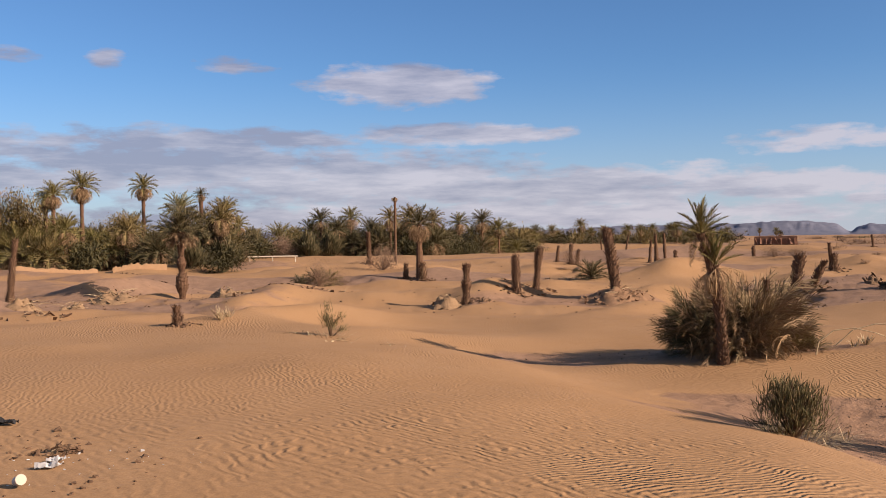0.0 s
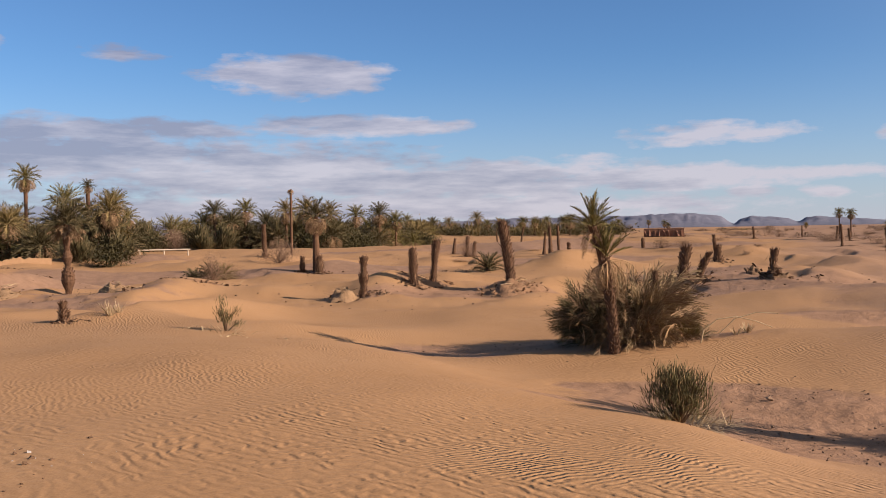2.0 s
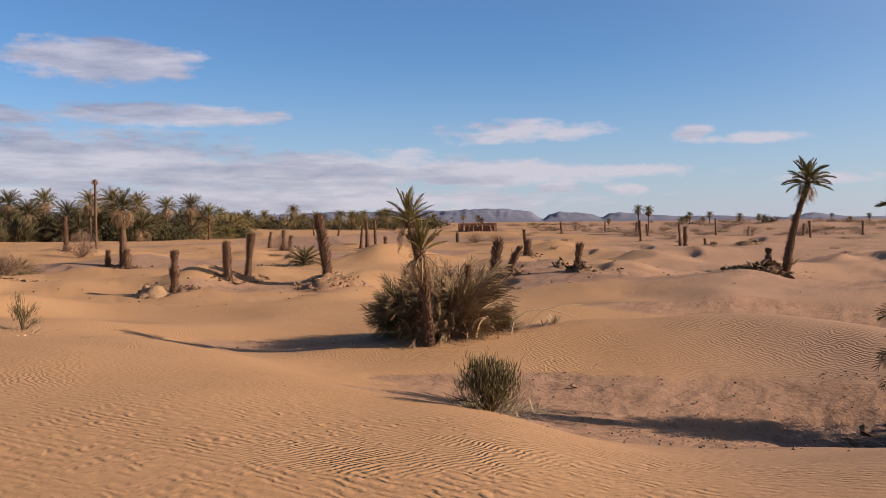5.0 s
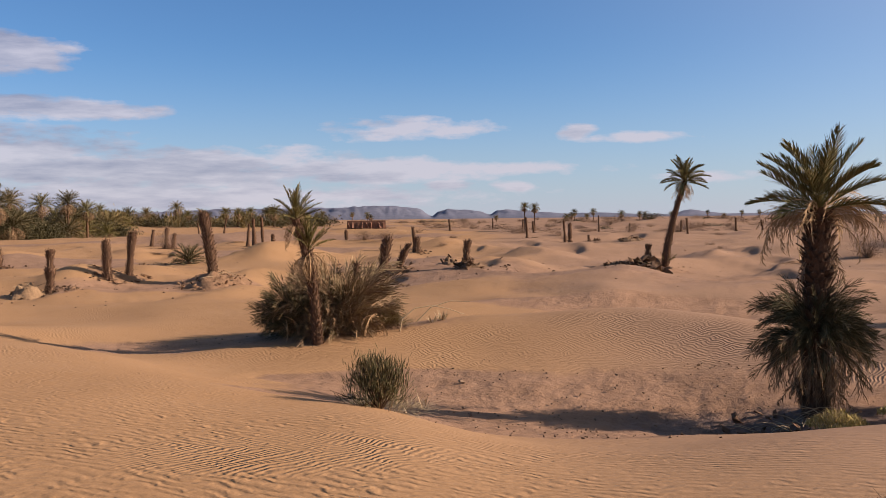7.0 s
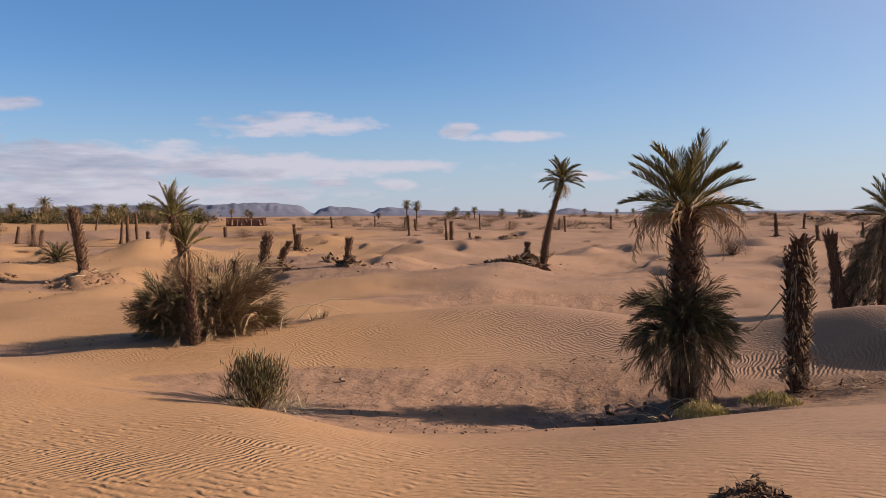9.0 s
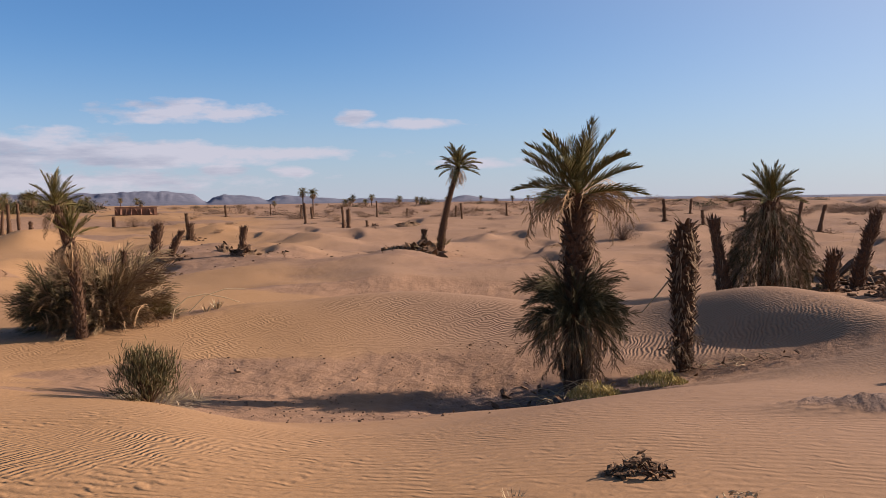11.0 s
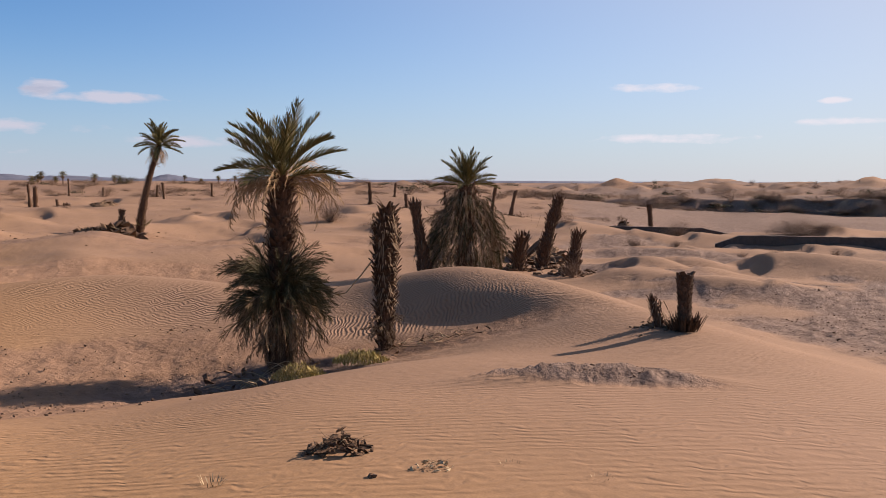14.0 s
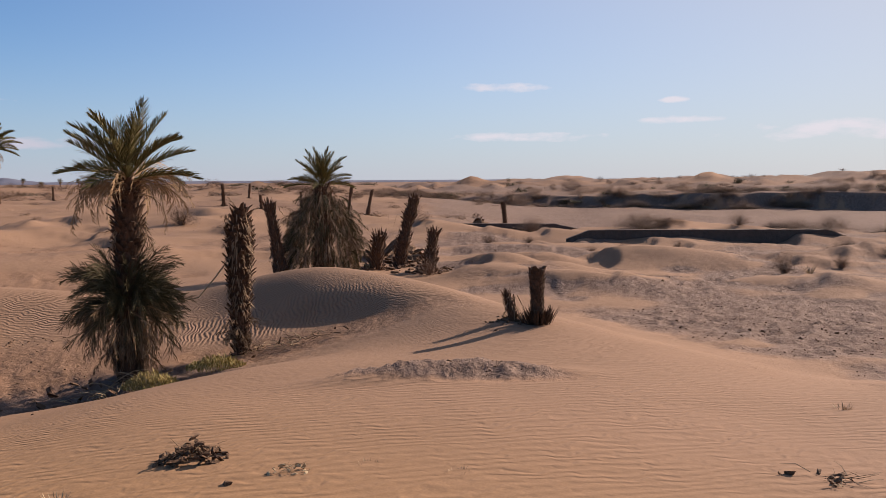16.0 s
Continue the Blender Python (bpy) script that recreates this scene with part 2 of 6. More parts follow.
OLDWOOD = rough_material("weathered_wood", (0.059, 0.035, 0.021), (0.155, 0.093, 0.054), 26.0, 0.02)
LEAFBASE = rough_material("cut_leaf_base", (0.041, 0.023, 0.014), (0.110, 0.064, 0.039), 34.0, 0.012, (1, 1, 0.4), each=True)
STONE = rough_material("desert_stone", (0.122, 0.079, 0.052), (0.207, 0.140, 0.091), 18.0, 0.01)
CRUMB = rough_material("crumbled_soil", (0.158, 0.091, 0.051), (0.243, 0.146, 0.082), 14.0, 0.05)
CLOD = rough_material("dark_soil_clod", (0.086, 0.052, 0.032), (0.158, 0.097, 0.060), 9.0, 0.03)
HEAP = rough_material("rotten_palm_bark", (0.073, 0.045, 0.028), (0.194, 0.125, 0.073), 11.0, 0.06)
TANBARK = rough_material("sun_bleached_bark", (0.122, 0.077, 0.043), (0.256, 0.167, 0.094), 15.0, 0.03)
MUD = rough_material("mud_brick", (0.113, 0.056, 0.038), (0.180, 0.095, 0.061), 5.0, 0.03)
EARTHWALL = rough_material("earth_wall", (0.243, 0.150, 0.081), (0.304, 0.190, 0.104), 4.0, 0.03)
# Bluish base colour carries the haze of distance; no air is modelled.
HAZED_ROCK = rough_material("haze_tinted_rock", (0.086, 0.099, 0.137), (0.131, 0.139, 0.175), 0.02, 6.0)
PAINT = rough_material("chalky_white_paint", (0.324, 0.275, 0.211), (0.446, 0.389, 0.308), 8.0, 0.004, rough=0.5)
PLASTIC = rough_material("white_plastic", (0.297, 0.288, 0.270), (0.414, 0.414, 0.405), 14.0, 0.006, rough=0.45)
BLACKRAG = rough_material("black_plastic", (0.012, 0.012, 0.013), (0.031, 0.031, 0.031), 20.0, 0.01, rough=0.5)
CONCRETE = rough_material("dark_concrete", (0.061, 0.044, 0.033), (0.122, 0.088, 0.068), 5.0, 0.03)
# ---- the lie of the land: heights as a function of the plan ----
_rng = np.random.RandomState(7)
_table = _rng.rand(256, 256)


def value_noise(x, y):
    xi, yi = np.floor(x).astype(int), np.floor(y).astype(int)
    u, v = x - xi, y - yi
    u, v = u * u * u * (u * (6 * u - 15) + 10), v * v * v * (v * (6 * v - 15) + 10)
    g = lambda a, b: _table[a % 256, b % 256]
    return ((g(xi, yi) * (1 - u) + g(xi + 1, yi) * u) * (1 - v) + (g(xi, yi + 1) * (1 - u) + g(xi + 1, yi + 1) * u) * v) * 2 - 1


def step01(a, b, x):
    k = np.clip((x - a) / (b - a), 0, 1)
    return k * k * (3 - 2 * k)


def bearing(a, d):
    """Plan place at a bearing in degrees (right of the first view's middle) and a distance in metres."""
    return d * math.sin(radians(a)), d * math.cos(radians(a))


DUNES = []


def dune(a, d, h, along, across, turn=0.0, sharp=2.0):
    """A low dune at a bearing and distance: height, half lengths, and the turn of its long axis off the sight line's normal."""
    x, y = bearing(a, d)
    DUNES.append((x, y, h, along, across, radians(-a + turn), sharp))


dune(33, 13.6, -0.22, 4.2, 2.2)            # hard-floored hollow
dune(33, 19.6, 0.62, 5.2, 2.3, 3)          # rippled dune behind the hollow
dune(42, 18.4, 0.30, 2.6, 1.3, -30)
dune(24, 25.0, 0.30, 3.5, 2.0)
dune(40, 31.0, 0.40, 9.0, 3.5)
dune(28, 33.0, 0.35, 6.0, 2.6)
dune(61.0, 16.4, 0.86, 3.1, 1.9, -54)     # dune with the ribbed shaded face
dune(71.0, 13.6, 0.25, 2.6, 1.6, -45)
dune(54.5, 18.2, 0.45, 2.2, 1.2, -20)
dune(58.2, 15.1, -0.16, 1.2, 0.55, -30)
dune(10.6, 37.6, 0.42, 1.9, 1.1)            # root mound of the tall dead trunk
dune(66.2, 8.95, 0.14, 1.15, 0.33, 12, 2.4)   # crusted soil bank
dune(17.0, 19.0, 0.18, 2.4, 1.6)
dune(-11, 25.5, 0.30, 2.2, 1.0, 55)
dune(-1.5, 21.5, 0.30, 3.2, 1.6, 20)
dune(-18, 27.0, 0.28, 2.6, 1.2, 47)
dune(20, 122.0, 0.7, 14.0, 8.0)
dune(12, 95.0, 0.6, 12.0, 7.0)
dune(65.6, 300, 2.6, 6.5, 7.0, 0, 1.2)         # dark rocky hill on the far ridge
dune(68.5, 27.0, 0.42, 2.4, 1.1, -50)
dune(73.0, 23.5, 0.34, 2.3, 1.0, -20)
dune(82.0, 29.0, 0.16, 4.0, 1.3, -25)
dune(86.8, 24.5, 0.26, 2.0, 1.0, -30)
dune(43.1, 13.3, -0.46, 1.25, 1.0)          # scour beside the big palm
dune(46.6, 13.6, 0.16, 0.9, 0.9)
dune(72.5, 33.0, 0.22, 3.0, 1.4, -30)

# smaller dunes of the plain, all set across the wind
_dr = random.Random(12)
for _k in range(70):
    _a, _d = _dr.uniform(-30, 62), 27 + 52 * _dr.random() ** 1.3
    dune(_a, _d, _dr.uniform(0.12, 0.36) * (0.8 + _d / 110), _dr.uniform(1.8, 3.8) * (0.6 + _d / 80), _dr.uniform(0.9, 1.6) * (0.6 + _d / 80), 65 + _a + _dr.uniform(-25, 25))

for _k in range(13):
    _a, _d = _dr.uniform(64, 80), _dr.uniform(30, 47)
    dune(_a, _d, _dr.uniform(0.10, 0.24), _dr.uniform(1.2, 3.0), _dr.uniform(0.7, 1.2), 65 + _a + _dr.uniform(-30, 30))

LEES = []


def lee(a, d, h, long, wide, turn=0.0):
    """A small dune with a gentle back to windward and a steep slip face away from it."""
    x, y = bearing(a, d)
    LEES.append((x, y, h, long, wide, radians(26 + turn)))


for _one in ((-18, 62, 0.43, 5.25, 3.5), (-12.6, 23.6, 0.3, 2.4, 1.68), (-10.4, 66, 0.36, 4.5, 2.8), (-9.5, 48.5, 0.29, 3.75, 2.8), (-4.5, 52, 0.25, 3, 2.1),
             (27.9, 43.5, 0.4, 4.5, 1.96), (33, 65, 0.43, 6, 3.08), (22.2, 38, 0.32, 4.8, 2.52), (26.9, 67, 0.36, 6, 2.8), (30.2, 74, 0.36, 6, 4.2),
             (75.4, 29.4, 0.24, 4.2, 1.68, 40), (3, 78, 0.36, 6, 3.5), (14.5, 60, 0.36, 6, 3.5), (40.5, 58, 0.32, 6, 2.8),
             (36.5, 90, 0.5, 7.5, 4.2), (20.5, 55, 0.29, 4.5, 2.8), (8.2, 64, 0.32, 5.25, 3.5), (-21.5, 50, 0.29, 4.5, 2.8), (45, 40, 0.29, 4.8, 2.52),
             (87, 25, 0.16, 3.9, 1.54, 40), (79.5, 40, 0.22, 4.8, 1.96, 40), (70.5, 38, 0.22, 3.9, 1.68, 40)):
    lee(*_one)
_lr = random.Random(33)
for _k in range(26):
    _d = 30 + 60 * _lr.random() ** 1.2
    lee(_lr.uniform(-28, 62), _d, _lr.uniform(0.16, 0.36) * (0.75 + _d / 140), _lr.uniform(3.0, 6.0) * (0.6 + _d / 80), _lr.uniform(1.4, 2.8) * (0.6 + _d / 80), _lr.uniform(-35, 35))
for _k in range(40):
    _d = 24 + 36 * _lr.random()
    lee(_lr.uniform(61, 93), _d, _lr.uniform(0.13, 0.30) * (0.7 + _d / 100), _lr.uniform(1.8, 4.0) * (0.6 + _d / 70), _lr.uniform(0.8, 1.5) * (0.6 + _d / 70), 40 + _lr.uniform(-30, 30))
for _k in range(95):
    _d = 168 + 150 * _lr.random()
    dune(_lr.uniform(50, 97), _d, _lr.uniform(0.7, 1.9) * (0.35 + _d / 400), _lr.uniform(2.0, 6.5), _lr.uniform(2.5, 4.5), _lr.uniform(-20, 20), 1.3)
for _a, _h in ((62.2, 1.6), (74.2, 2.0), (80.1, 1.7), (86.5, 1.8), (88.8, 1.6)):
    dune(_a, 305, _h, 7.0, 7.0, 0, 1.3)

NEAR_A = (-180, -100, -60, -26, -20, -14, -6, 2, 8, 14, 19, 24, 30, 38, 44, 50, 58, 70, 90, 120, 180)
NEAR_R = (34, 42, 44, 42, 37, 32, 26, 21, 16.5, 14.8, 14.2, 11.8, 10.4, 10.6, 11.6, 13.0, 14.0, 15.5, 12.8, 22, 34)
_fine = np.arange(-180, 181)
_reach = np.convolve(np.pad(np.interp(_fine, NEAR_A, NEAR_R), 12, mode="wrap"), np.exp(-(np.arange(-12, 13) / 4.5) ** 2) / np.exp(-(np.arange(-12, 13) / 4.5) ** 2).sum(), mode="valid")


def height(x, y):
    x, y = np.asarray(x, float), np.asarray(y, float)
    d = np.hypot(x, y) + 1e-6
    a = np.degrees(np.arctan2(x, y))
    # the dune from whose back the view is taken
    reach = np.interp(a, _fine, _reach)
    u = d / reach
    z = 1.0 * np.where(u < 0.9, 1 - u ** 3, 0.271 * np.exp(-(np.maximum(u, 0.9) - 0.9) * 8.97))
    z = z * (0.93 + 0.07 * value_noise(x * 0.12 + 5, y * 0.12 + 9))
    for px, py, h, along, across, turn, sharp in DUNES:
        c, s = math.cos(turn), math.sin(turn)
        p, q = (x - px) * c + (y - py) * s, -(x - px) * s + (y - py) * c
        z = z + h * np.exp(-(np.abs(p / along) ** sharp + np.abs(q / across) ** sharp))
    for px, py, h, long, wide, turn in LEES:
        c, s = math.cos(turn), math.sin(turn)
        p, q = (x - px) * c - (y - py) * s, (x - px) * s + (y - py) * c
        p = p + 0.5 * q * q / wide
        z = z + h * np.exp(-(q / wide) ** 2) * np.where(p > 0, np.exp(-(p / long) ** 2), step01(-1.9 * h, 0, p))
    # low dunes all over the plain
    far = step01(17, 32, d) * (1 - 0.45 * step01(60, 72, a) * (1 - step01(120, 170, d)))
    n1 = value_noise(x * 0.085 + 3, y * 0.115 + 1)
    n2 = value_noise(x * 0.21 + 11, y * 0.26 + 4)
    z = z + far * (0.34 * (1 - 2 * np.abs(n1)) * 0.8 + 0.14 * n2 - 0.05)
    z = z + 0.035 * value_noise(x * 0.55, y * 0.6) * step01(4, 12, d)
    z = z + step01(45, 110, d) * 0.9 * (1 - step01(52, 62, a)) + step01(60, 140, d) * 0.8 * value_noise(x * 0.021 + 2, y * 0.021 + 7)
    # stony plain, dry river bed and its far bank towards the right
    right = step01(62, 72, a) * (1 - step01(120, 150, a))
    z = z - right * 0.35 * step01(22, 45, d)
    bed = right * step01(56, 70, d + 14 * value_noise(x * 0.02, y * 0.02))
    rim = d + 7 * value_noise(x * 0.03 + 6, y * 0.03) + 4.0 * value_noise(x * 0.11, y * 0.11) + 0.8 * value_noise(x * 0.4, y * 0.4)
    z = z - 1.1 * bed * (1 - step01(158, 161, rim))
    z = z + right * 1.25 * step01(158, 161.5, rim) * (1 + 0.25 * value_noise(x * 0.11, y * 0.11))
    z = z + step01(56, 65, a) * (1 - step01(120, 150, a)) * 0.5 * step01(185, 330, d) * (0.8 + 1.6 * value_noise(x * 0.017 + 4, y * 0.017 + 8) + 2.0 * value_noise(x * 0.05, y * 0.05) + 0.8 * value_noise(x * 0.12, y * 0.12) + 1.3 * np.abs(value_noise(x * 0.08 + 3, y * 0.08 + 3)))
    z = z + right * 0.9 * step01(190, 290, d)
    # the trodden plain is uneven at a step's length
    z = z + 0.045 * step01(24, 34, d) * (1 - step01(90, 140, d)) * (value_noise(x * 0.7 + 2, y * 0.7) + 0.6 * np.abs(value_noise(x * 1.3, y * 1.3 + 5)))
    # behind the camera and towards the horizon all runs level
    z = np.where(d > 600, z * (1 - step01(600, 1500, d)), z)
    return z


def soil_shade_mask(x, y):
    """1 where the wind has bared hard stony soil, 0 on drift sand; some patches also deepen shadows."""
    d = np.hypot(x, y)
    a = np.degrees(np.arctan2(x, y))
    n = value_noise(x * 0.35 + 20, y * 0.35 + 30) * 0.6 + value_noise(x * 1.1, y * 1.1) * 0.4
    m = np.zeros_like(d)

    def patch(pa, pd, along, across):
        px, py = bearing(pa, pd)
        c, s = math.cos(radians(-pa)), math.sin(radians(-pa))
        p, q = (x - px) * c + (y - py) * s, -(x - px) * s + (y - py) * c
        return 1.35 - (p / along) ** 2 - (q / across) ** 2

    # The last two patches are soil that also darkens the hollow's and palm's shadows.
    for one in (patch(33, 13.7, 4.6, 2.4), patch(41, 15.0, 3.0, 1.4), patch(12, 19.5, 4.0, 1.3), patch(10.6, 37.2, 1.9, 1.2), patch(20.8, 41, 1.6, 0.8), patch(1.2, 35, 1.6, 0.8), patch(25.6, 40.5, 1.6, 0.7), patch(36, 46.5, 3.0, 0.9), patch(36, 26, 6, 1.6),
                patch(53, 14.2, 3.2, 0.8), patch(6, 36, 3, 2), patch(22, 15.5, 2.5, 0.8), patch(30, 38, 12, 2.0), patch(66.2, 8.9, 1.2, 0.42), patch(65.6, 299, 8, 9), patch(35, 12.1, 5.0, 1.1), patch(43.5, 13.2, 2.2, 1.3)):
        m = np.maximum(m, np.clip(one + 0.55 * n, 0, 1))
    edge = np.maximum(19 - np.maximum(a - 74.5, -6) * 0.48, 11)
    plain = step01(60, 68, a + 5 * n) * step01(-3, 3, d - edge + 3 * n) * np.clip(1.1 + 1.6 * n, 0, 1) * (1 - step01(150, 200, d)) * (1 - step01(98, 118, a))
    plain = np.maximum(plain, step01(60, 66, a) * (1 - step01(120, 150, a)) * step01(66, 74, d) * (1 - step01(148, 156, d)))
    crest = np.zeros_like(d)
    for px, py, h, along, across, turn, sharp in DUNES:
        if h > 0 and px > 14 and px > 1.6 * py:
            c, si = math.cos(turn), math.sin(turn)
            p, q = (x - px) * c + (y - py) * si, -(x - px) * si + (y - py) * c
            crest = np.maximum(crest, h * np.exp(-(p / along) ** 2 - (q / across) ** 2))
    for px, py, h, long, wide, turn in LEES:
        if px > 14 and px > 1.6 * py:
            c, si = math.cos(turn), math.sin(turn)
            p, q = (x - px) * c - (y - py) * si, (x - px) * si + (y - py) * c
            crest = np.maximum(crest, 1.9 * h * np.exp(-(p / long / 1.25) ** 2 - (q / wide / 1.25) ** 2))
    plain = plain * (1 - step01(0.24, 0.32, crest + 0.12 * n))
    far_soil = step01(50, 60, a) * (1 - step01(120, 150, a)) * step01(156, 175, d) * np.clip(0.5 + 0.9 * value_noise(x * 0.05 + 9, y * 0.05), 0, 0.9)
    plain = np.maximum(plain, far_soil)
    stony = plain * 1.0
    broad = np.clip(value_noise(x * 0.06 + 40, y * 0.09 + 2) * 2.0 - 0.05 + 0.9 * n + 0.55 * step01(48, 58, a) * step01(30, 45, d) + 0.5 * step01(24, 40, a) * step01(75, 120, d), 0, 1) * step01(24, 34, d) * 0.75
    # Stony patch at bearing 43.8 paints the big palm's shadow darker into the litter.
    return np.clip(np.maximum(np.maximum(m, plain), broad), 0, 1), np.clip(np.maximum(np.maximum(stony, broad * 0.5), np.maximum(patch(66.2, 8.9, 1.2, 0.42), patch(43.8, 13.2, 2.3, 1.2))), 0, 1)


def ripple_mask(x, y):
    """How strongly the wind has ribbed the sand."""
    def patch(pa, pd, along, across):
        px, py = bearing(pa, pd)
        c, s = math.cos(radians(-pa)), math.sin(radians(-pa))
        p, q = (x - px) * c + (y - py) * s, -(x - px) * s + (y - py) * c
        return np.exp(-(p / along) ** 2 - (q / across) ** 2)

    m = 0.48 + 0.3 * np.clip(value_noise(x * 0.16 + 7, y * 0.16 + 3) + 0.3, 0, 1)
    m = m + 0.55 * patch(11, 7.6, 2.6, 1.4) + 0.3 * patch(0, 8.5, 3.0, 1.6) + 0.4 * patch(43, 17.2, 2.6, 1.4) - 0.2 * patch(33, 18.2, 4.0, 1.2) + 0.2 * patch(22, 15.8, 2.0, 1.0)
    m = np.minimum(m, 1.04) + 0.66 * patch(57.5, 15.4, 3.0, 1.5) + 0.4 * patch(50.5, 16.2, 2.2, 1.0)
    m = m * (1 - 0.6 * patch(-22, 6.5, 3.6, 2.6)) + 0.45 * patch(14, 6.9, 2.6, 1.6)
    return np.clip(m, 0, 1.4)

# ---- helpers for meshes ----


def mesh_of(name, verts, faces, material, smooth=False):
    me = bpy.data.meshes.new(name)
    me.from_pydata([tuple(v) for v in verts], [], faces)
    me.materials.append(material)
    if smooth:
        me.polygons.foreach_set("use_smooth", [True] * len(me.polygons))
    me.update()
    return me


def part(name, me, parent, m=None, label=""):
    ob = new(name, me)
    ob.parent = parent
    if m is not None:
        ob.matrix_basis = m
    return tagged(ob, label)


def ground_z(x, y):
    return float(height(np.array([x]), np.array([y]))[0])


def local_ground(x0, y0, reach):
    """A quick lookup of the ground round one spot: a nine by nine grid, read between its points."""
    g = np.linspace(-reach, reach, 9)
    X, Y = np.meshgrid(x0 + g, y0 + g, indexing="ij")
    Z = height(X, Y)

    def at(x, y):
        u = min(max((x - x0 + reach) / (2 * reach) * 8, 0), 7.999)
        v = min(max((y - y0 + reach) / (2 * reach) * 8, 0), 7.999)
        i, j = int(u), int(v)
        u, v = u - i, v - j
        return float((Z[i, j] * (1 - u) + Z[i + 1, j] * u) * (1 - v) + (Z[i, j + 1] * (1 - u) + Z[i + 1, j + 1] * u) * v)

    return at


def base_empty(name, a, d, sink=0.0):
    x, y = bearing(a, d)
    ob = new(name)
    ob.empty_display_size = 0.2
    ob.matrix_basis = Matrix.Translation((x, y, ground_z(x, y) - sink))
    return ob


class Build:
    """Collects vertices and faces of one mesh."""

    def __init__(self, seed=0):
        self.v, self.f, self.r = [], [], random.Random(seed)

    def add(self, verts, faces):
        k = len(self.v)
        self.v.extend(verts)
        self.f.extend([tuple(i + k for i in q) for q in faces])

    def tube(self, points, radii, sides=6, cap=True):
        k = len(self.v)
        n = len(points)
        for i, p in enumerate(points):
            p = Vector(p)
            way = (Vector(points[min(i + 1, n - 1)]) - Vector(points[max(i - 1, 0)])).normalized()
            u = way.cross(Vector((0.31, 0.95, 0.11))).normalized()
            w = way.cross(u)
            for j in range(sides):
                t = 2 * math.pi * j / sides
                self.v.append(p + (u * math.cos(t) + w * math.sin(t)) * radii[i])
        for i in range(n - 1):
            for j in range(sides):
                a, b = k + i * sides + j, k + i * sides + (j + 1) % sides
                self.f.append((a, b, b + sides, a + sides))
        if cap:
            self.f.append(tuple(k + (n - 1) * sides + j for j in range(sides)))
            self.f.append(tuple(k + sides - 1 - j for j in range(sides)))

    def blade(self, p, way, length, width, bend, side=None):
        """A thin folded blade from p along way, bending down towards its tip."""
        p, way = Vector(p), Vector(way).normalized()
        s = (side or way.cross(Vector((0, 0, 1)))).normalized() * (width / 2)
        if s.length < 1e-5:
            s = Vector((width / 2, 0, 0))
        mid = p + way * length * 0.5 + Vector((0, 0, -bend * 0.25 * length))
        tip = p + way * length + Vector((0, 0, -bend * length))
        self.add([p - s * 0.6, p + s * 0.6, mid + s, mid - s, tip], [(0, 1, 2, 3), (3, 2, 4)])

    def chunk(self, c, rx, ry, rz, rough=0.3):
        """An angular lump."""
        r = self.r
        k = []
        turn = Euler((r.uniform(-0.4, 0.4), r.uniform(-0.4, 0.4), r.uniform(0, 6.3))).to_matrix()
        for x, y, z in ((-1, -1, -1), (1, -1, -1), (1, 1, -1), (-1, 1, -1), (-.7, -.7, 1), (.7, -.7, 1), (.7, .7, 1), (-.7, .7, 1)):
            q = Vector((x * rx * (1 + r.uniform(-rough, rough)), y * ry * (1 + r.uniform(-rough, rough)), z * rz * (1 + r.uniform(-rough, rough))))
            k.append(Vector(c) + turn @ q)
        self.add(k, [(0, 3, 2, 1), (4, 5, 6, 7), (0, 1, 5, 4), (1, 2, 6, 5), (2, 3, 7, 6), (3, 0, 4, 7)])

    def mesh(self, name, material, smooth=False):
        return mesh_of(name, self.v, self.f, material, smooth)


def frond_build(b, droop, leaflets, leaf_len, leaf_w, lift=0.35, m=None, bare=0.16, rachis=0.016, ragged=0.15, tri=False, wide=0.62):
    """A feather leaf one metre long along +x, arching down by droop degrees, added to b under the pose m."""
    r, k0 = b.r, len(b.v)
    n = 9
    pts, ang, p = [], [], Vector((0, 0, 0))
    for i in range(n + 1):
        s = i / n
        t = radians(droop) * s ** 1.25
        pts.append(p.copy())
        ang.append(t)
        p += Vector((math.cos(t), 0, -math.sin(t))) / n
    b.tube(pts[::3] if tri else pts, [rachis * (1 - 0.8 * i / n) for i in range(0, n + 1, 3 if tri else 1)], 3, False)
    for i in range(leaflets):
        s = bare + (1 - bare) * (i + 0.5) / leaflets
        j = min(int(s * n), n - 1)
        u = s * n - j
        q = pts[j].lerp(pts[j + 1], u)
        t = ang[j] * (1 - u) + ang[j + 1] * u
        fwd, up = Vector((math.cos(t), 0, -math.sin(t))), Vector((math.sin(t), 0, math.cos(t)))
        size = leaf_len * (0.45 + 0.9 * math.sin(math.pi * min(1, (s + 0.12) * 0.88)) ** 0.8) * (1 - 0.35 * s)
        for side in (-1, 1):
            if r.random() < ragged * 0.6:
                continue
            spread = wide + r.uniform(-0.15, 0.15) - 0.25 * s
            way = fwd * 0.75 + Vector((0, side, 0)) * spread + up * (lift + r.uniform(-ragged, ragged) * 1.6)
            L = size * (1 + r.uniform(-ragged, ragged))
            if tri:
                w = way.normalized()
                sd = fwd * leaf_w * 0.7
                b.add([q - sd, q + sd, q + w * L], [(0, 1, 2)])
            else:
                b.blade(q, way, L, leaf_w, 0.12 + r.random() * 0.2, fwd.cross(way).cross(way))
    if m is not None:
        for i in range(k0, len(b.v)):
            b.v[i] = m @ Vector(b.v[i])


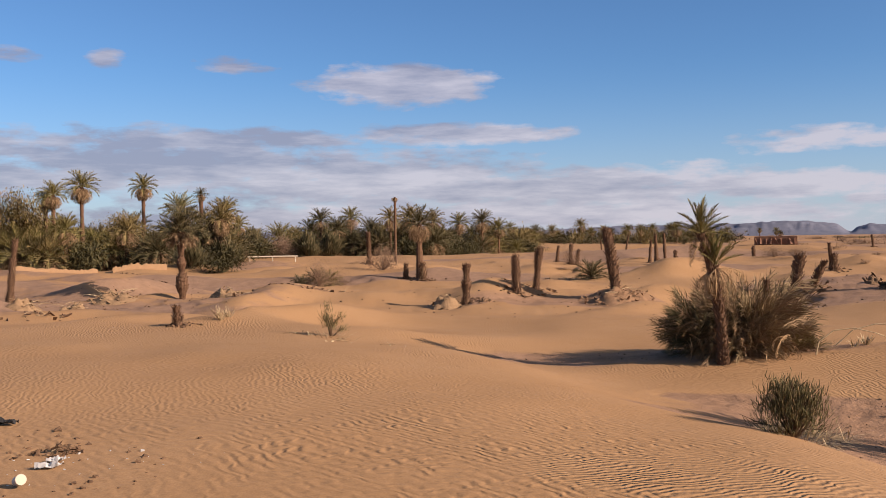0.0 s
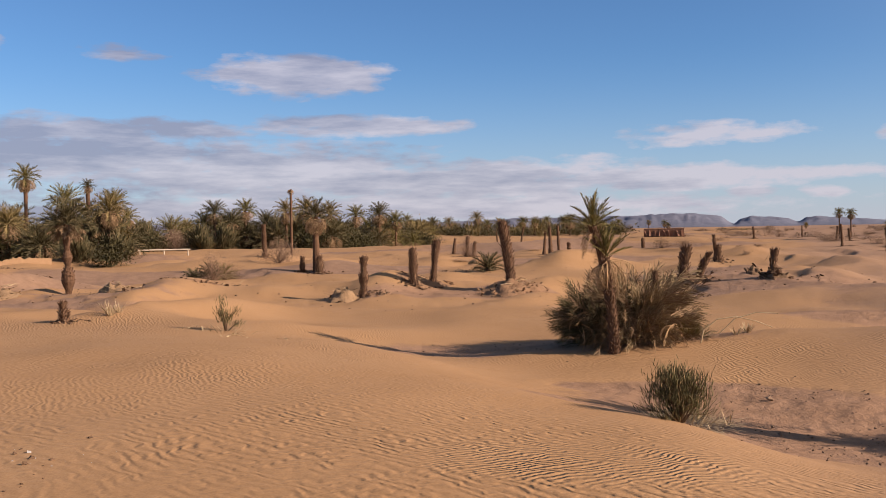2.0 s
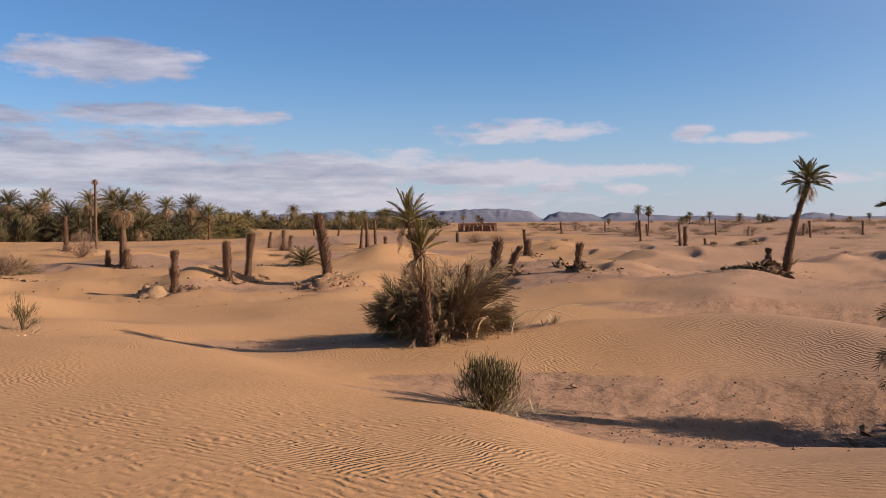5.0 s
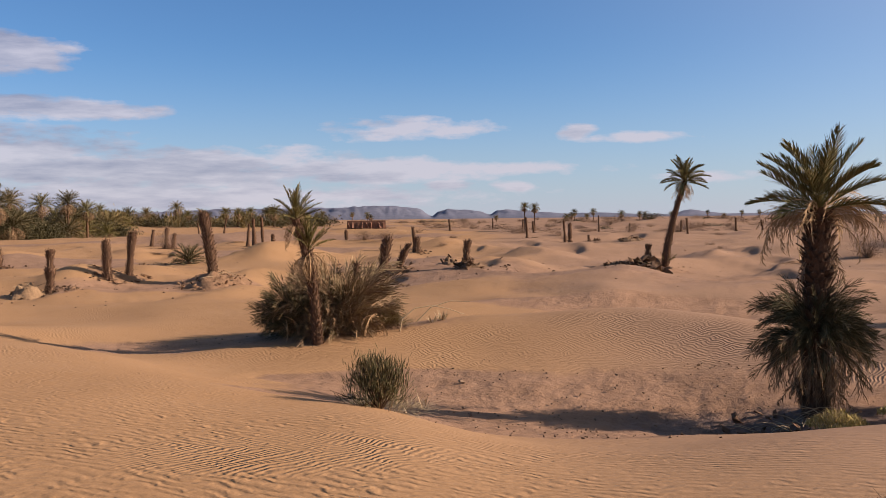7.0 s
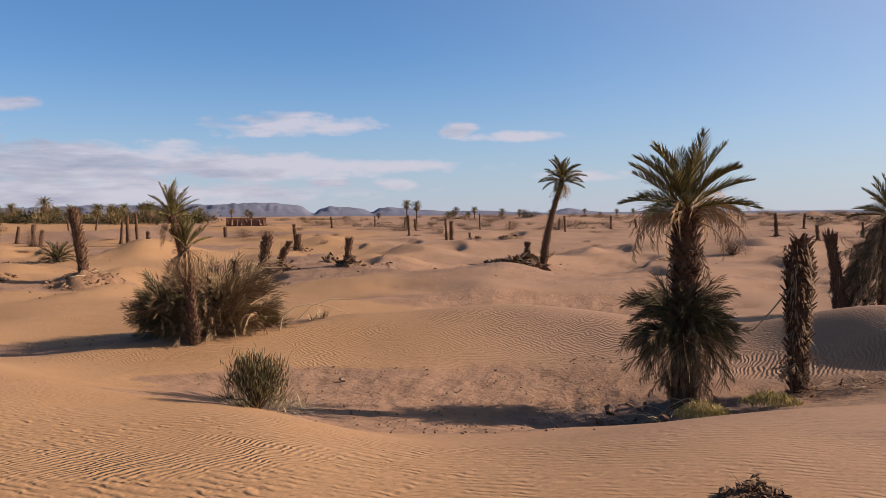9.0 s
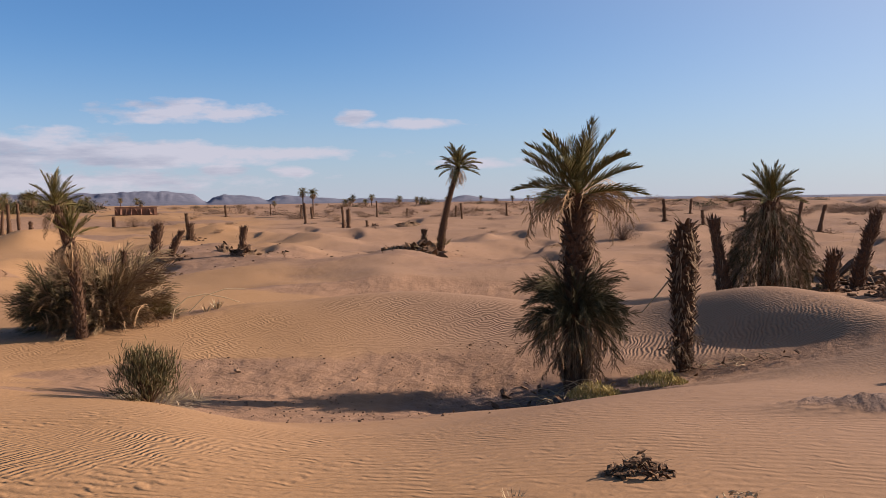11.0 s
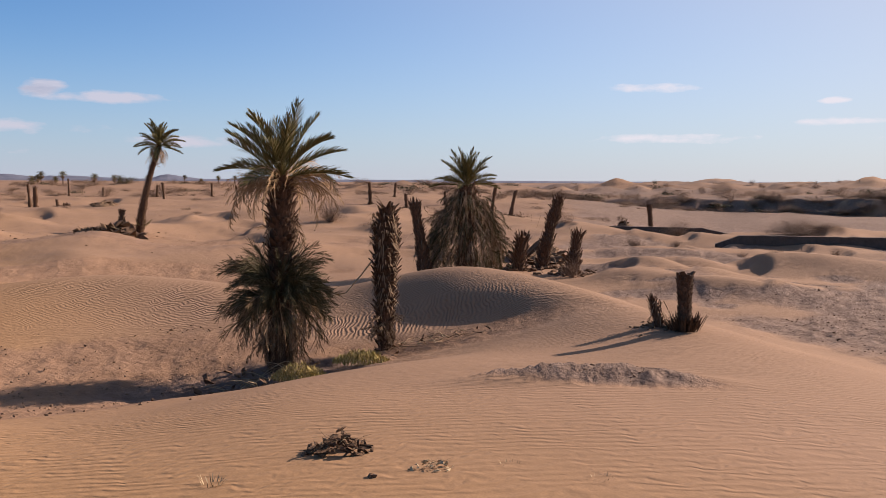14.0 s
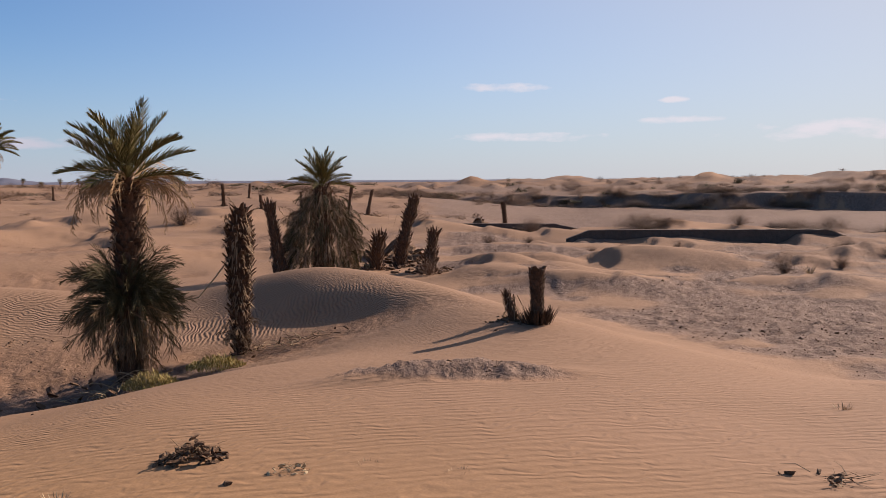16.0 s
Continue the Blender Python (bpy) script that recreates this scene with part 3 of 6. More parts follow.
def frond_set(name, material, droops, leaflets, leaf_len, leaf_w, **kw):
    out = []
    for i, droop in enumerate(droops):
        b = Build(100 + i * 7 + leaflets)
        frond_build(b, droop, leaflets, leaf_len, leaf_w, **kw)
        out.append(b.mesh(name, material))
    return out


UP_GREEN = frond_set("frond", GREEN, (22, 34, 46, 60), 64, 0.28, 0.012, wide=0.52)
UP_DARK = frond_set("frond", DARKGREEN, (40, 60, 85), 46, 0.28, 0.016, ragged=0.3)
BALL_DARK = frond_set("frond", DARKGREEN, (35, 65, 95, 120), 44, 0.20, 0.009, lift=0.12, wide=0.34, ragged=0.3, rachis=0.011)
DOME_DARK = frond_set("frond", DARKGREEN, (6, 16, 30, 48), 32, 0.30, 0.009, lift=0.08, wide=0.21, ragged=0.35, rachis=0.010)
DOME_OLIVE = frond_set("frond", THICKET, (6, 18, 34, 50), 30, 0.30, 0.009, lift=0.06, wide=0.20, ragged=0.4, rachis=0.010)
DOME_DEAD = frond_set("dead_frond", DEAD, (8, 26, 50, 75), 28, 0.26, 0.010, lift=0.0, wide=0.22, ragged=0.5, rachis=0.011)
ARC_DEAD = frond_set("dead_frond", DEAD_PALE, (95, 115, 135, 150), 36, 0.12, 0.008, lift=-0.25, ragged=0.5, rachis=0.012, wide=0.26)
HANG_THICK = frond_set("dead_frond", DEAD, (5, 22, 40), 38, 0.22, 0.017, lift=0.0, ragged=0.45, wide=0.45)
STIFF_GREEN = frond_set("frond", GREEN, (8, 18, 30), 38, 0.26, 0.015, lift=0.25, wide=0.5)
DEAD_THICK = frond_set("dead_frond", DEAD, (60, 95, 130, 160), 34, 0.22, 0.017, lift=-0.2, ragged=0.5, wide=0.45)
STIFF_OLIVE = frond_set("frond", OLIVE, (8, 20, 40), 36, 0.22, 0.012, lift=0.15, ragged=0.3, wide=0.40)
DEAD_HANG = frond_set("dead_frond", DEAD_PALE, (85, 110, 135, 160), 30, 0.13, 0.010, lift=-0.45, ragged=0.5, rachis=0.013)
DEAD_STIFF = frond_set("dead_frond", DEAD, (15, 40, 70), 26, 0.14, 0.010, lift=-0.2, ragged=0.5)


def frond(parent, meshes, r, at, az_deg, up_deg, length, name="frond"):
    m = Matrix.Translation(at) @ Matrix.Rotation(radians(az_deg), 4, "Z") @ Matrix.Rotation(radians(-up_deg), 4, "Y") @ Matrix.Rotation(radians(r.uniform(-25, 25)), 4, "X") @ Matrix.Diagonal((length, length, length, 1))
    return part(name, r.choice(meshes), parent, m)


def trunk_line(h, lean, curve=0.0, n=9):
    return [Vector((lean[0] * (i / n) ** (1 + curve), lean[1] * (i / n) ** (1 + curve), -0.15 + (h + 0.15) * i / n)) for i in range(n + 1)]


def trunk_mesh(h, r0, r1, lean=(0, 0), curve=0.3, stubs=90, stub_len=0.14, seed=1, flare=0.12, open_out=0.5, top_ragged=True, girth=None):
    """A palm trunk: fibrous core and the overlapping cut leaf bases round it."""
    b = Build(seed)
    r = b.r
    line = trunk_line(h, lean, curve)
    n = len(line) - 1
    wobble = [1 + r.uniform(-0.14, 0.14) for _ in line]
    rad = [(r0 + (r1 - r0) * i / n) * wobble[i] * (girth[i] if girth else 1) * (1 + flare * max(0, 1 - i / 2)) for i in range(n + 1)]
    b.tube(line, rad, 12)
    stubs = int(stubs * 2.4)
    for k in range(stubs):
        s = (k + r.random() * 0.7) / stubs
        j = min(int(s * n), n - 1)
        c = line[j].lerp(line[j + 1], s * n - j)
        R = rad[j] + (rad[j + 1] - rad[j]) * (s * n - j)
        t = k * 2.39996 + r.uniform(-0.15, 0.15)
        out = Vector((math.cos(t), math.sin(t), 0))
        tang = Vector((-math.sin(t), math.cos(t), 0))
        L = stub_len * r.uniform(0.35, 1.05)
        w = R * r.uniform(0.17, 0.30)
        up = Vector((0, 0, 1)) + out * (open_out * r.uniform(0.4, 2.1)) + tang * r.uniform(-0.25, 0.25)
        up.normalize()
        p = c + out * R * r.uniform(0.80, 0.95)
        thick = out * R * r.uniform(0.10, 0.24)
        tipw = w * r.uniform(0.35, 0.6)
        b.add([p - tang * w, p + tang * w, p + tang * w * 0.8 + thick, p - tang * w * 0.8 + thick,
               p + up * L - tang * tipw, p + up * L + tang * tipw, p + up * L + tang * tipw + thick * 0.7, p + up * L - tang * tipw + thick * 0.7],
              [(0, 1, 5, 4), (3, 7, 6, 2), (0, 4, 7, 3), (1, 2, 6, 5), (4, 5, 6, 7)])
    if top_ragged:
        for k in range(26):
            t = r.uniform(0, 6.28)
            p = line[-1] + Vector((math.cos(t), math.sin(t), 0)) * rad[-1] * r.uniform(0.2, 1)
            b.blade(p - Vector((0, 0, 0.04)), Vector((math.cos(t) * 0.4, math.sin(t) * 0.4, 1)), stub_len * r.uniform(0.5, 1.7), r1 * 0.2, 0.0, Vector((-math.sin(t), math.cos(t), 0)))
    return b.mesh("trunk", STUB if stubs > 30 else BARK)


def leaf_base_mesh(seed):
    """One cut leaf base: a broad curved scale, thick in the middle, torn at its end. Unit size: x across, y outwards, z along."""
    b = Build(seed)
    r = b.r
    rows = []
    for i, (w, t, out) in enumerate(((0.50, 0.16, 0.0), (0.46, 0.26, 0.05), (0.36, 0.22, 0.17), (0.24, 0.12, 0.40))):
        z = i / 3.0
        rows.append([Vector((-w * r.uniform(.85, 1.1), out, z + r.uniform(-.06, .06))), Vector((-w * 0.4, out + t, z + r.uniform(-.05, .05))), Vector((w * 0.4, out + t * r.uniform(.8, 1.1), z + r.uniform(-.05, .05))), Vector((w * r.uniform(.85, 1.1), out, z + r.uniform(-.06, .06))), Vector((0, out - 0.12, z))])
    for row in rows:
        b.v += row
    for i in range(3):
        for j in range(5):
            k = (j + 1) % 5
            b.f.append((i * 5 + j, i * 5 + k, i * 5 + 5 + k, i * 5 + 5 + j))
    b.f += [(4, 3, 2, 1, 0), (15, 16, 17, 18, 19)]
    return b.mesh("leaf_base", LEAFBASE)


LEAF_BASES = [leaf_base_mesh(700 + i) for i in range(7)]


def scaled_trunk(ob, h, r0, r1, lean, curve, count, size, seed, girth=None, open_out=0.4, z0=0.0):
    """A trunk whose every cut leaf base is a piece of its own."""
    line = trunk_line(h, lean, curve)
    n = len(line) - 1
    g = random.Random(seed)
    rad = [(r0 + (r1 - r0) * i / n) * (girth[i] if girth else g.uniform(0.92, 1.08)) for i in range(n + 1)]
    b = Build(seed)
    b.tube(line, [v * 0.93 for v in rad], 14)
    trunk = part("trunk", b.mesh("trunk", BARK), ob)
    for k in range(count):
        s = z0 + (1 - z0) * (k + g.random() * 0.6) / count
        j = min(int(s * n), n - 1)
        u = s * n - j
        c, R = line[j].lerp(line[j + 1], u), rad[j] * (1 - u) + rad[j + 1] * u
        t = k * 2.39996 + g.uniform(-0.12, 0.12)
        out, tang = Vector((math.cos(t), math.sin(t), 0)), Vector((-math.sin(t), math.cos(t), 0))
        up = (Vector((0, 0, 1)) + out * open_out * g.uniform(0.3, 1.7) + tang * g.uniform(-0.22, 0.22)).normalized()
        face = tang.cross(up).normalized()
        if face.dot(out) < 0:
            face = -face
        w, L, d = R * g.uniform(0.55, 0.85), size * g.uniform(0.65, 1.25), size * g.uniform(0.30, 0.55)
        p = c + out * R * 0.86
        m = Matrix(((tang.x * w, face.x * d, up.x * L, p.x), (tang.y * w, face.y * d, up.y * L, p.y), (tang.z * w, face.z * d, up.z * L, p.z), (0, 0, 0, 1)))
        part("leaf_base", LEAF_BASES[g.randrange(7)], trunk, m)
    return trunk


def fibre_mesh(h, r, count, length, seed, material, z0=0.1, taper=0.0):
    """Loose dead leaf ribs and fibres that hang along a trunk."""
    b = Build(seed)
    for k in range(count):
        t, z = b.r.uniform(0, 6.28), b.r.uniform(z0, 1) * h
        o = Vector((math.cos(t), math.sin(t), 0))
        b.blade(Vector((0, 0, z)) + o * r * (1 + taper * (z / h - 0.5)), o * b.r.uniform(0.25, 0.7) + Vector((0, 0, b.r.uniform(-1.0, 0.4))), length * b.r.uniform(0.5, 1.2), 0.02, b.r.uniform(0.1, 0.6))
    return b.mesh("dead_fibre", material)


def stump(a, d, h, r, lean=(0, 0), seed=1, label="", group="dead palm stumps in the sand", r1=None, fibres=14, stubs=None, girth=None):
    """A dead palm that has lost its crown."""
    ob = base_empty("palm_stump", a, d)
    r = r * 0.9
    stub = max(0.08, r * 0.85)
    if girth is None:
        g = random.Random(seed * 7 + 1)
        girth = [g.uniform(0.7, 1.1) * (1.3 if i < 2 else 1) for i in range(9)] + [g.uniform(0.85, 1.1)]
        lean = (lean[0] + g.uniform(-0.12, 0.12) * h, lean[1] + g.uniform(-0.12, 0.12) * h)
    part("trunk", trunk_mesh(h, r, (r1 or r * 0.85), lean, 0.4, stubs or int(26 + 34 * h / (r * 6)), stub, seed, girth=girth, open_out=0.55), ob)
    b = Build(seed + 900)
    o = ob.matrix_basis.translation.copy()
    under = local_ground(o.x, o.y, 6 * r + 0.2 * h)
    for k in range(46):
        t, q = b.r.uniform(0, 6.28), abs(b.r.gauss(0, 1)) * (r * 1.5 + 0.06 * h)
        x, y = math.cos(t) * (r + q), math.sin(t) * (r + q)
        s = r * b.r.uniform(0.10, 0.42)
        b.chunk((x, y, under(o.x + x, o.y + y) - o.z + s * 0.2 + max(0, 0.35 * r - 0.3 * q)), s * 1.3, s * 0.6, s * 0.4, 0.5)
    tagged(part("bark_litter", b.mesh("bark_litter", OLDWOOD), ob, None, "broken bark at the foot"), kind="stuff")
    if fibres:
        me = fibre_mesh(h, r * 0.95, fibres, r * 1.6, seed + 50, DEAD)
        tagged(part("dead_fibre", me, ob, Matrix.Translation((lean[0] * 0.3, lean[1] * 0.3, 0)), "frayed straw-coloured fibre"), kind="stuff")
    return tagged(ob, label or "brown dead palm stump ringed with broken leaf bases in sand", "palm stump", group)


def crown(ob, r, at, greens, count, length, lo, hi, spin=0.0):
    for i in range(count):
        s = i / max(1, count - 1)
        e = hi + (lo - hi) * s
        frond(ob, greens, r, at + Vector((0, 0, 0.08 * (1 - s))), spin + i * 137.5 + r.uniform(-10, 10), e + r.uniform(-6, 6), length * (0.88 + 0.2 * r.random()))


def skirt(ob, r, at, count, length, lo, hi, meshes=None):
    for i in range(count):
        frond(ob, meshes or DEAD_HANG, r, at - Vector((0, 0, r.uniform(0, 0.18))), i * 137.5 + r.uniform(-15, 15), r.uniform(lo, hi), length * r.uniform(0.7, 1.15), "dead_frond")


def far_palm_meshes(seed, count, droop, material, dead, tri=True, leaflets=20, leaf_w=0.026):
    b = Build(seed)
    for i in range(count):
        s = i / (count - 1)
        m = Matrix.Rotation(radians(i * 137.5), 4, "Z") @ Matrix.Rotation(radians(-(80 - 85 * s + b.r.uniform(-8, 8))), 4, "Y") @ Matrix.Diagonal((1.0, 1.0, 1.0, 1))
        frond_build(b, droop * (0.6 + 0.7 * s), leaflets, 0.30, leaf_w, m=m, tri=tri)
    live = b.mesh("crown", material)
    b = Build(seed + 1)
    for i in range(dead):
        m = Matrix.Translation((0, 0, -0.08)) @ Matrix.Rotation(radians(i * 137.5), 4, "Z") @ Matrix.Rotation(radians(-b.r.uniform(-70, 5)), 4, "Y") @ Matrix.Diagonal((0.9, 0.9, 0.9, 1))
        frond_build(b, 110, 14, 0.24, leaf_w, lift=-0.3, m=m, tri=tri, ragged=0.5)
    return live, b.mesh("dead_skirt", SKIRT)


FAR_CROWNS = [far_palm_meshes(21 + 5 * i, n, dr, mat, dd) for i, (n, dr, mat, dd) in enumerate(
    ((30, 55, GREEN, 44), (32, 68, OLIVE, 60), (32, 52, DARKGREEN, 30), (30, 66, GREEN, 84), (28, 62, DARKGREEN, 76)))]
FAR_TRUNK = trunk_mesh(1.0, 0.05, 0.042, (0, 0), 0, 40, 0.03, 5, flare=0.25)


def far_palm(a, d, h, length, kind=0, lean=0.0, girth=1.0, label="", group="date palms of the far grove", base=None, dead_only=False):
    ob = base_empty("date_palm", a, d)
    if base is not None:
        ob.matrix_basis = Matrix.Translation((*bearing(a, d), base))
    live, dead = FAR_CROWNS[kind]
    wide = 4.0 * girth
    part("trunk", FAR_TRUNK, ob, Matrix((((wide), 0, lean, 0), (0, wide, 0, 0), (0, 0, h, 0), (0, 0, 0, 1))))
    turn = Matrix.Translation((lean, 0, h)) @ Matrix.Rotation(a * 7.7 + h, 4, "Z") @ Matrix.Diagonal((length, length, length, 1))
    if not dead_only:
        part("crown", live, ob, turn)
    part("dead_skirt", dead, ob, turn, "hanging brown dead leaves")
    return tagged(ob, label or "green date palm with a shaggy brown skirt in the grove", "palm tree", group)


def shrub_mesh(seed, twigs, leaves, material, rx=1.0, rz=0.8, leaf=0.09, spiky=False):
    """A bush about one metre in radius: branching twigs and many small leaves in uneven clumps."""
    b = Build(seed)
    r = b.r
    tips = []
    for i in range(twigs):
        t, e = r.uniform(0, 6.28), r.uniform(0.15, 1.45)
        L = r.uniform(0.6, 1.1)
        tip = Vector((math.cos(t) * math.cos(e) * rx, math.sin(t) * math.cos(e) * rx, math.sin(e) * rz)) * L
        mid = tip * 0.5 + Vector((r.uniform(-0.1, 0.1), r.uniform(-0.1, 0.1), 0.08))
        b.tube([(0, 0, -0.05), mid, tip], [0.013, 0.008, 0.003], 4, False)
        tips += [(mid, 0.22), (mid.lerp(tip, 0.6), 0.24), (tip, 0.2)]
    for i in range(leaves):
        c, s = r.choice(tips)
        p = c + Vector((r.gauss(0, s), r.gauss(0, s), r.gauss(0, s * 0.8)))
        p.z = abs(p.z)
        way = Vector((r.gauss(0, 1), r.gauss(0, 1), r.gauss(0.3, 0.8)))
        if spiky:
            way = p * (1.0 if spiky is True else 0.5) + Vector((r.gauss(0, 0.2), r.gauss(0, 0.2), 0.3)) * (1 if spiky is True else 2.2)
        b.blade(p, way, leaf * r.uniform(0.6, 1.8), leaf * (0.16 if spiky else 0.5), 0.1)
    return b.mesh("foliage", material)


SHRUBS = dict(green=[shrub_mesh(300 + i, 16, 1500, SHRUB, leaf=0.10) for i in range(3)],
              spiky=[shrub_mesh(320 + i, 14, 1300, DARKGREEN, leaf=0.30, spiky=True) for i in range(2)],
              olive=[shrub_mesh(330 + i, 14, 1300, OLIVE, leaf=0.26, spiky=True) for i in range(2)],
              dry=[shrub_mesh(340 + i, 40, 4200, GREYSHRUB, leaf=0.055, spiky=0.5) for i in range(3)],
              brush=[shrub_mesh(350 + i, 60, 9000, GREYSHRUB, leaf=0.024) for i in range(3)])


def shrub(kind, a, d, rx, h, seed=0, label="", group="", name="shrub", ry=None):
    ob = new(name, SHRUBS[kind][seed % len(SHRUBS[kind])])
    x, y = bearing(a, d)
    ob.matrix_basis = Matrix.Translation((x, y, ground_z(x, y) - 0.02)) @ Matrix.Rotation(seed * 1.7, 4, "Z") @ Matrix.Diagonal((rx, ry or rx, h / 0.95, 1))
    texts = dict(green="dense dark green desert shrub on sand", spiky="spiky dark green young palm thicket on sand", olive="spiky olive young palm thicket on sand", dry="dry brown twiggy desert bush on sand", brush="rounded dry brown brushwood on the stony plain")
    return tagged(ob, label or texts[kind], "shrub", group or "desert shrubs")


def chunk_mesh(name, seed, material):
    b = Build(seed)
    b.chunk((0, 0, 0), 1.0, 0.45, 0.16, 0.55)
    return b.mesh(name, material)


CLODS = {mat: [chunk_mesh("clod", 500 + i, mat) for i in range(5)] for mat in (OLDWOOD, CLOD, STRAW, STONE, TANBARK, CRUMB)}
RIBS = []
for _i in range(4):
    _b = Build(520 + _i)
    _b.tube([(0, 0, 0), (0.5, _b.r.uniform(-.1, .1), _b.r.uniform(0.05, 0.3)), (1, _b.r.uniform(-.2, .2), _b.r.uniform(-0.1, 0.3))], [0.03, 0.022, 0.007], 4)
    RIBS.append(_b.mesh("leaf_rib", STRAW if _i % 2 else DEAD))


def leafy_tree(a, d, h, wide, seed, label):
    """A trunk that forks into limbs, with loose clumps of small leaves."""
    ob = base_empty("tamarisk_tree", a, d)
    b = Build(seed)
    r = b.r
    tips = []
    for i in range(7):
        t, e = i * 2.4 + r.uniform(-0.3, 0.3), r.uniform(0.5, 1.4)
        fork = Vector((0, 0, h * r.uniform(0.12, 0.3)))
        tip = Vector((math.cos(t) * math.cos(e) * wide, math.sin(t) * math.cos(e) * wide, h * (0.45 + 0.5 * math.sin(e) * r.uniform(0.8, 1))))
        mid = fork.lerp(tip, 0.5) + Vector((r.uniform(-.2, .2), r.uniform(-.2, .2), 0.2))
        b.tube([(0, 0, -0.2), fork, mid, tip], [0.16, 0.12, 0.07, 0.02], 6, False)
        tips += [(mid, 0.6), (mid.lerp(tip, 0.5), 0.75), (tip, 0.6)]
    part("trunk", b.mesh("trunk", BARK), ob)
    b = Build(seed + 1)
    r = b.r
    for i in range(7000):
        c, s = r.choice(tips)
        p = c + Vector((r.gauss(0, s), r.gauss(0, s), r.gauss(0, s * 0.8)))
        p.z = max(p.z, 0.3)
        b.blade(p, Vector((r.gauss(0, 1), r.gauss(0, 1), r.gauss(0.2, 0.8))), 0.24 * r.uniform(0.5, 1.5), 0.075, 0.1)
    tagged(part("crown", b.mesh("crown", OLIVE), ob), kind="stuff")
    return tagged(ob, label, "tree", "leafy trees of the grove")


def debris(a, d, r, h, seed, label="brown heap of broken palm bark half buried in sand", material=None, sticks=10, chunks=14, name="debris_heap", stretch=1.0, turn=0.0, size=1.0):
    """A heap whose every piece of bark and leaf rib is a part of its own."""
    ob = base_empty(name, a, d)
    ob.matrix_basis = ob.matrix_basis @ Matrix.Rotation(radians(-a + turn), 4, "Z")
    g = random.Random(seed)
    b = Build(seed)

    spot = ob.matrix_basis.translation.copy()
    under = local_ground(spot.x, spot.y, r * max(stretch, 1) * 1.4)

    def local(x, y):
        p = ob.matrix_basis @ Vector((x, y, 0))
        return under(p.x, p.y) - spot.z

    rows, cols = 10, 28
    for i in range(rows):
        q = i / (rows - 1)
        for j in range(cols):
            u = 2 * math.pi * j / cols
            k = noise.noise(Vector((math.cos(u) * q * 2.2, math.sin(u) * q * 2.2, seed * 1.3)))
            px, py = math.cos(u) * q * r * stretch * (1 + 0.25 * k), math.sin(u) * q * r * (1 + 0.25 * k)
            b.v.append(Vector((px, py, local(px, py) + h * 0.75 * (1 - q ** 1.6) * (0.75 + 0.7 * k + 0.9 * noise.noise(Vector((px * 4 / r, py * 4 / r, seed)))) - 0.05 * q - 0.02)))
    for i in range(rows - 1):
        for j in range(cols):
            b.f.append((i * cols + j, i * cols + (j + 1) % cols, (i + 1) * cols + (j + 1) % cols, (i + 1) * cols + j))
    if h > 0.12 and r > 0.25:
        part("mound", b.mesh("mound", CRUMB if h < 0.3 or material is CRUMB else TANBARK if material is TANBARK else HEAP, True), ob, None, "crumbling soil and bark")
    size, chunks = size * 0.6, int(chunks * 1.3)
    for i in range(chunks):
        t, q = g.uniform(0, 6.28), math.sqrt(g.random())
        s = r * g.uniform(0.10, 0.30) * size * (1.35 if h >= 0.3 else 1)
        at = Vector((math.cos(t) * q * r * stretch, math.sin(t) * q * r, h * (1 - q) * g.uniform(0.3, 1) + s * 0.1))
        at.z += local(at.x, at.y)
        part("clod", g.choice(CLODS[material or OLDWOOD]), ob, Matrix.Translation(at) @ Euler((g.uniform(-.9, .9), g.uniform(-.8, .5), g.uniform(0, 6.3))).to_matrix().to_4x4() @ Matrix.Diagonal((s * 1.3, s * 1.1, s * 1.2, 1)))
    for i in range(sticks):
        t = g.uniform(0, 6.28)
        at = Vector((math.cos(t) * r * stretch * g.uniform(0, 0.7), math.sin(t) * r * g.uniform(0, 0.7), h * g.uniform(0.05, 0.7)))
        at.z += local(at.x, at.y)
        L = r * g.uniform(0.25, 0.65)
        part("leaf_rib", g.choice(RIBS), ob, Matrix.Translation(at) @ Euler((g.uniform(-1, 1), g.uniform(-.35, .1), g.uniform(0, 6.3))).to_matrix().to_4x4() @ Matrix.Diagonal((L, L * 0.6, L * 0.6, 1)), "pale dry leaf rib")
    return tagged(ob, label, "debris heap", "heaps of palm debris")


